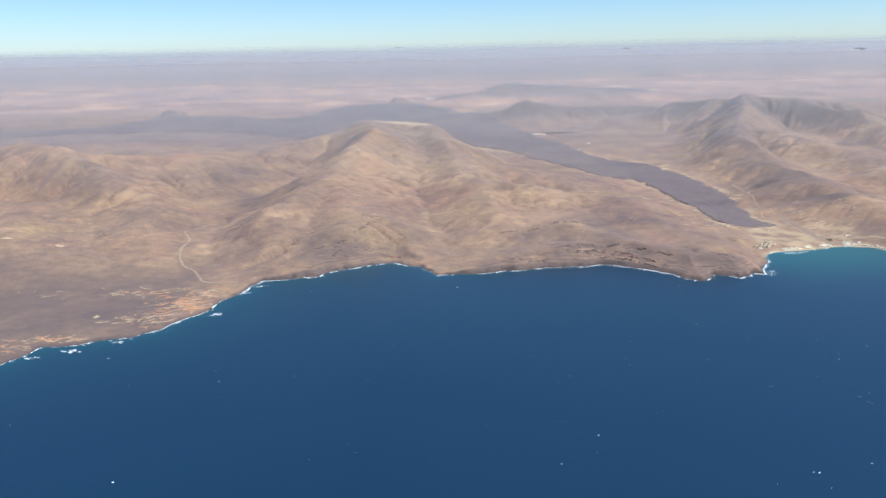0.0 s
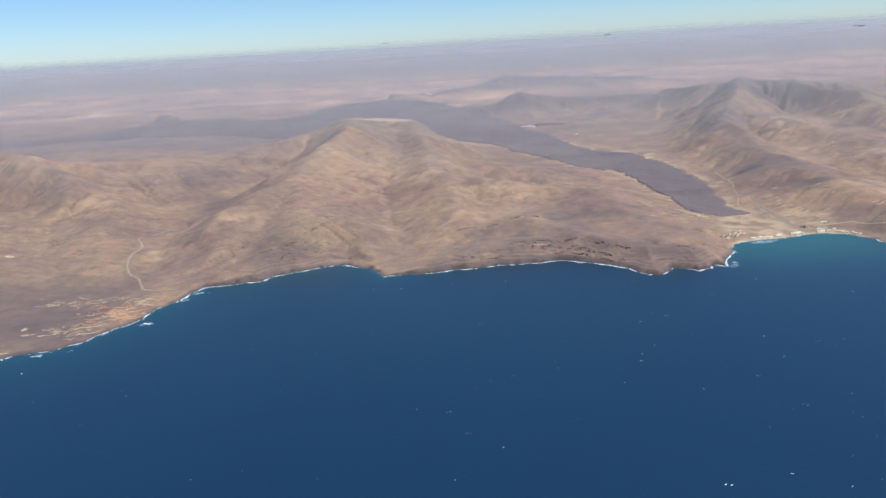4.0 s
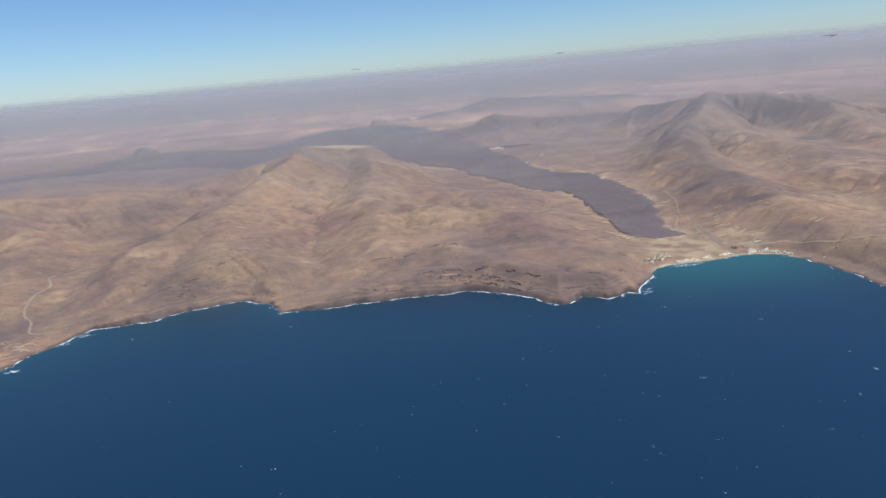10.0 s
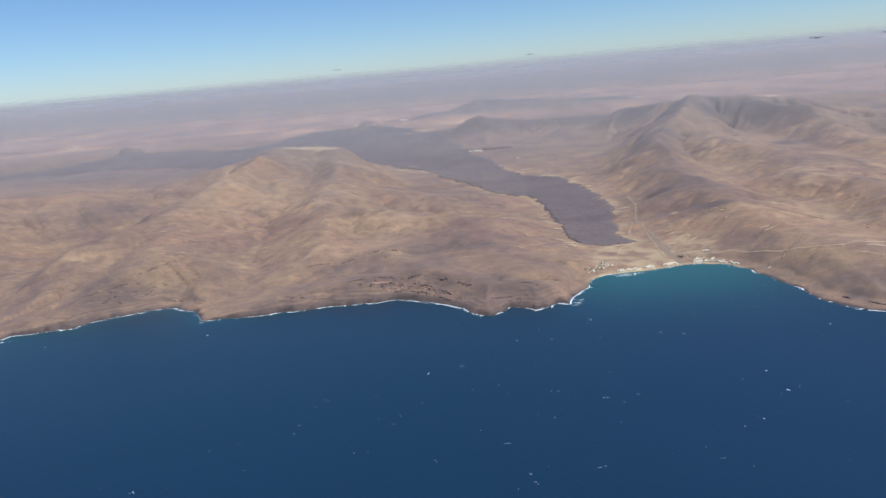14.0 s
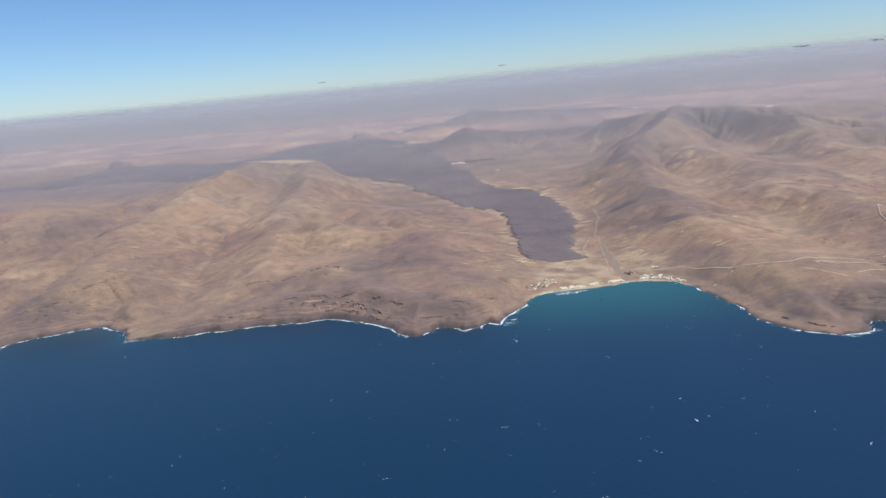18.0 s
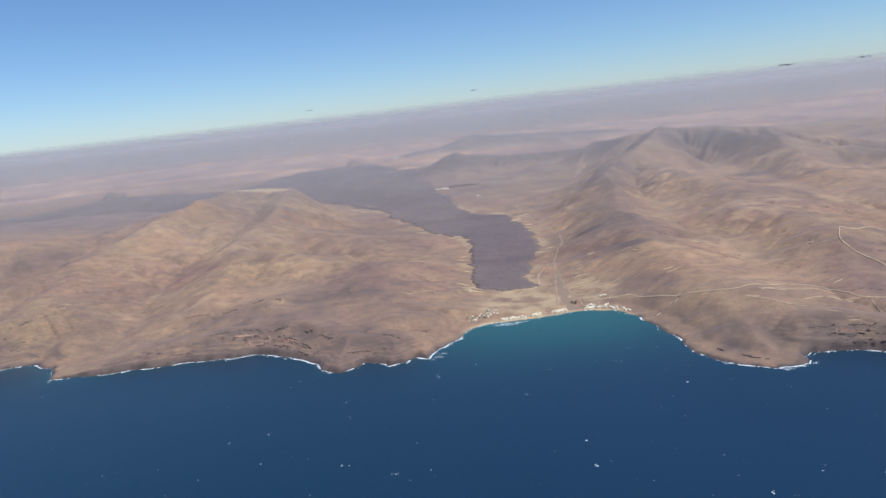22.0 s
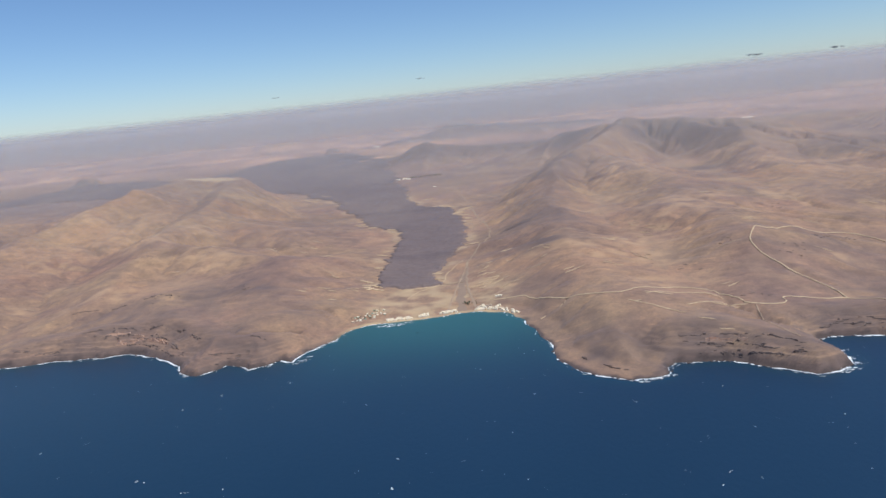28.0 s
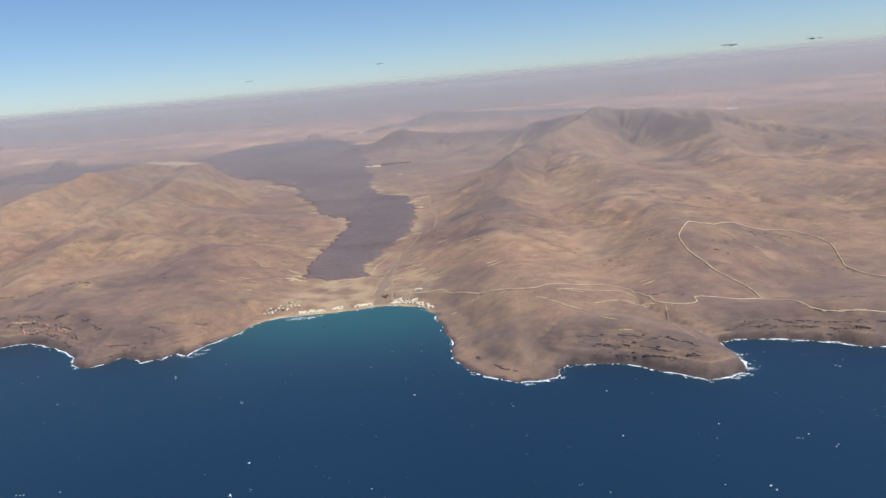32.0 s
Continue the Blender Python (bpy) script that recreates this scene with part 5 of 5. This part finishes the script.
def tree(seed, size):
    r = random.Random(seed)
    root = new("tree")
    bm = bmesh.new()
    bmesh.ops.create_cone(bm, cap_ends=True, segments=7, radius1=0.05 * size, radius2=0.025 * size, depth=0.5 * size, matrix=Matrix.Translation((0, 0, 0.2 * size)))
    for k in range(4):
        a = k * 1.6 + r.random()
        m = Matrix.Translation((0.1 * size * math.cos(a), 0.1 * size * math.sin(a), 0.5 * size)) @ Euler((0.6 * math.sin(-a), 0.6 * math.cos(a), 0)).to_matrix().to_4x4()
        bmesh.ops.create_cone(bm, cap_ends=True, segments=5, radius1=0.022 * size, radius2=0.008 * size, depth=0.3 * size, matrix=m)
    part("trunk", bm, BARK, root)
    bm = bmesh.new()
    for _ in range(90):
        a, q, z = r.uniform(0, 6.28), 0.34 * size * r.random() ** 0.5, r.gauss(0.62, 0.11) * size
        c = Vector((q * math.cos(a), q * math.sin(a), z))
        e = Euler((r.uniform(-1, 1), r.uniform(-1, 1), r.uniform(0, 6))).to_matrix()
        s = size * r.uniform(0.05, 0.1)
        vs_ = [bm.verts.new(c + e @ Vector(p) * s) for p in ((-1, 0, 0), (0, -0.5, 0.15), (1, 0, 0), (0, 0.5, 0.15))]
        bm.faces.new(vs_)
    part("crown", bm, LEAF, root, "sparse dusty green crown")
    return tagged(root, "small dusty tree near the village houses", "tree", "trees of the village")


def place(proto, x, y, turn):
    return copy_thing(proto, pose(x, y, ground_z(x, y), 0, 0, turn))


hrng = random.Random(8)
kinds = [((0.9, 0.7, 0.34, WHITE, 0.0, 2), "whitewashed flat-roofed house near the beach"), ((1.2, 0.8, 0.36, WHITE, 0.45, 3), "white house with a part second storey"),
         ((0.8, 0.6, 0.32, CREAM, 0.0, 2), "small cream plastered flat-roofed house"), ((1.6, 0.8, 0.34, WHITE, 0.0, 4), "long white row house with a flat roof"),
         ((1.0, 0.9, 0.6, WHITE, 0.0, 3), "tall white block of a house")]


def set_row(line, count, side, turn_to, weights, rows=1, depth=1.4):
    """Houses along a plan line, in one or more rows behind it."""
    pts = smooth_line(line, 12)
    for k in range(count):
        p = pts[min(int((k + 0.5) / count * (len(pts) - 1)), len(pts) - 2)]
        t = (pts[min(pts.index(p) + 1, len(pts) - 1)] - p).normalized()
        row = k % rows
        q = p + Vector((-t.y, t.x)) * (side + row * depth + hrng.uniform(-0.35, 0.35)) + t * hrng.uniform(-0.5, 0.5)
        n = hrng.choices(range(5), weights)[0]
        turn = math.degrees(math.atan2(t.y, t.x)) + hrng.uniform(-14, 14)
        a, label = kinds[n]
        if n not in made:
            made[n] = house(*a, label=label)
            made[n].matrix_world = pose(q.x, q.y, ground_z(q.x, q.y), 0, 0, turn)
        else:
            place(made[n], q.x, q.y, turn)


made = {}
set_row([(156.5, 317.6), (160, 318.2), (165.5, 319.0)], 15, 0, 0, (3, 2, 1, 1, 0), 2, 1.2)
set_row([(167.5, 320.0), (171.5, 321.2)], 6, 0, 0, (2, 2, 1, 1, 0), 2, 1.2)
set_row([(175.5, 322.4), (181.0, 323.4)], 9, 0, 0, (3, 1, 1, 1, 0), 2, 1.0)
set_row([(188.0, 324.0), (192, 324.4), (197, 322.4), (203.0, 317.0)], 18, 0.1, 0, (3, 2, 1, 2, 1), 2, 1.0)
set_row([(188.5, 327.2), (192, 326.4), (197, 324.4)], 9, 0.1, 0, (3, 2, 2, 0, 1), 3, 0.8)
set_row([(194.5, 335.5), (197, 335.5)], 2, 0, 0, (0, 0, 0, 1, 1))
set_row([(143, 316.5), (147, 319.5)], 3, 0, 0, (1, 0, 1, 0, 0))
# farm on the lava's edge and the hamlet beyond
set_row([(84, 744), (95, 748)], 6, 0, 0, (0, 1, 0, 4, 3), 2, 2.5)
set_row([(-230, 822), (-205, 800), (-185, 775)], 10, 0, 0, (2, 1, 2, 1, 1), 2, 6)
set_row([(-165, 748), (-148, 722)], 6, 0, 0, (2, 1, 2, 1, 1), 2, 5)
set_row([(111.5, 627.5), (113.5, 629)], 2, 0, 0, (0, 0, 0, 1, 1))
set_row([(129, 669), (131, 671)], 2, 0, 0, (0, 0, 0, 1, 1))

def greenhouse(w, d, h):
    root = new("greenhouse")
    part("wall", box(-w / 2, w / 2, -d / 2, d / 2, -0.5, h), WHITE, root)
    for k in range(4):
        x0, x1 = -w / 2 + w * k / 4, -w / 2 + w * (k + 1) / 4
        bm = bmesh.new()
        v = [bm.verts.new(c) for c in ((x0, -d / 2 - 0.1, h + 0.01), (x1, -d / 2 - 0.1, h + 0.01), (x1, d / 2 + 0.1, h + 0.01), (x0, d / 2 + 0.1, h + 0.01), ((x0 + x1) / 2, -d / 2 - 0.1, h + 0.5), ((x0 + x1) / 2, d / 2 + 0.1, h + 0.5))]
        for f in ((0, 1, 4), (2, 3, 5), (1, 2, 5, 4), (3, 0, 4, 5), (3, 2, 1, 0)):
            bm.faces.new([v[i] for i in f])
        part("roof_bay", bm, WHITE, root)
    return tagged(root, "long white sheeted greenhouse on the far plain", "greenhouse", "far greenhouses")


g0 = greenhouse(13, 5, 1.2)
g0.matrix_world = pose(352, 1300, ground_z(352, 1300), 0, 0, 4)
for gx_, gy2 in ((366, 1306), (519, 1114), (120, 1010), (-40, 1250)):
    place(g0, gx_, gy2, 6)
shed = greenhouse(4.2, 2.0, 0.6)
shed.matrix_world = pose(86, 741, ground_z(86, 741), 0, 0, 4)
tagged(shed, "white sheeted farm shed at the lava's edge", "shed", "sheds of the farm")
for gx_, gy2 in ((91.5, 743.5), (96, 740.5)):
    place(shed, gx_, gy2, 8)

# ploughed fields and bare ground on the far plain
for n in range(90):
    cx, cy = rng.choice([(rng.uniform(-20, 80), rng.uniform(960, 1080)), (rng.uniform(-600, 0), rng.uniform(980, 1280)), (rng.uniform(420, 800), rng.uniform(700, 1000))])
    run = rng.uniform(12, 45)
    a = rng.gauss(0.05, 0.2)
    pts = [(cx + run * (k - 0.5) * math.cos(a), cy + run * (k - 0.5) * math.sin(a)) for k in (0, 0.33, 0.67, 1)]
    if float(lava_mask(np.array([cx]), np.array([cy]))[0]) > -6:
        continue
    ribbon("field", pts, rng.uniform(2, 6), rng.choice((SILT, BED, BED)), "bare ploughed field on the far plain", "field", 1400 + n, per=3, ragged=0.5, lift=0.35, kind="stuff", taper=True)

h0 = hut(0.7, 0.5, 0.26, CREAM, GREEN)
h1 = hut(0.6, 0.5, 0.24, WHITE, ROOF)
h2 = hut(0.8, 0.45, 0.25, GREEN, ROOF)
t0, t1 = tree(1, 0.9), tree(2, 0.7)
spots = []
for k in range(34):
    u = hrng.random()
    x, y = 143.5 + 10.5 * u + hrng.gauss(0, 0.8), 319.2 + 2.2 * u + abs(hrng.gauss(0, 2.2)) * (0.5 + u)
    spots.append((x, y))
for k, (x, y) in enumerate(spots):
    proto = (h0, h1, t0, h2, t1, h1)[k % 6]
    if k < 6 and proto.get("set") is None:
        proto["set"] = 1
        proto.matrix_world = pose(x, y, ground_z(x, y), 0, 0, hrng.uniform(0, 90))
    else:
        place(proto, x, y, hrng.uniform(-40, 40))
for k in range(14):
    place((t0, t1)[k % 2], 184.6 + hrng.gauss(0, 0.9) + k * 0.12, 331.2 + hrng.gauss(0, 0.5) - k * 0.06, hrng.uniform(0, 360))
t2, t3 = tree(3, 2.4), tree(4, 1.9)
for t_, x_ in ((t2, 98.5), (t3, 99.6)):
    t_.matrix_world = pose(x_, 744, ground_z(x_, 744))
for k in range(26):
    place((t2, t3)[k % 2], 100 + k * 1.1 + hrng.gauss(0, 0.5), 744.5 - k * 0.08 + hrng.gauss(0, 0.5), hrng.uniform(0, 360))

# ---- small clouds over the land ----
cm = bpy.data.materials.new("thin_cloud")
cm.use_nodes = True
cn, cl = cm.node_tree.nodes, cm.node_tree.links
cd = cn["Principled BSDF"]
cd.inputs["Base Color"].default_value = (0.30, 0.33, 0.40, 1)
cd.inputs["Roughness"].default_value = 1.0
cd.inputs["Alpha"].default_value = 0.16


def cloud(x, y, z, length, seed):
    r = random.Random(seed)
    bm = bmesh.new()
    for k in range(26):
        u = r.uniform(-0.5, 0.5)
        s = length * r.uniform(0.03, 0.09) * (1 - 2.6 * u * u)
        bmesh.ops.create_icosphere(bm, subdivisions=2, radius=1, matrix=Matrix.Translation((u * length, r.gauss(0, 0.05) * length, r.gauss(0, 0.022) * length)) @ Matrix.Diagonal((s * 1.8, s, s * 0.5, 1)))
    for v in bm.verts:
        v.co += Vector((0.3, 0.2, 0.12)) * noise.noise(v.co * 0.5) * length * 0.12
    ob = part("cloud", bm, cm)
    ob.matrix_world = pose(x, y, z, 0, 0, r.uniform(-10, 10))
    return tagged(ob, "small thin grey cloud drifting above the land", "cloud", "small clouds", kind="structure")


cloud(-63, 853, 97, 10, 1)
cloud(140, 580, 92, 7, 2)
cloud(411, 734, 86.5, 15, 3)
cloud(488, 756, 86, 13, 4)
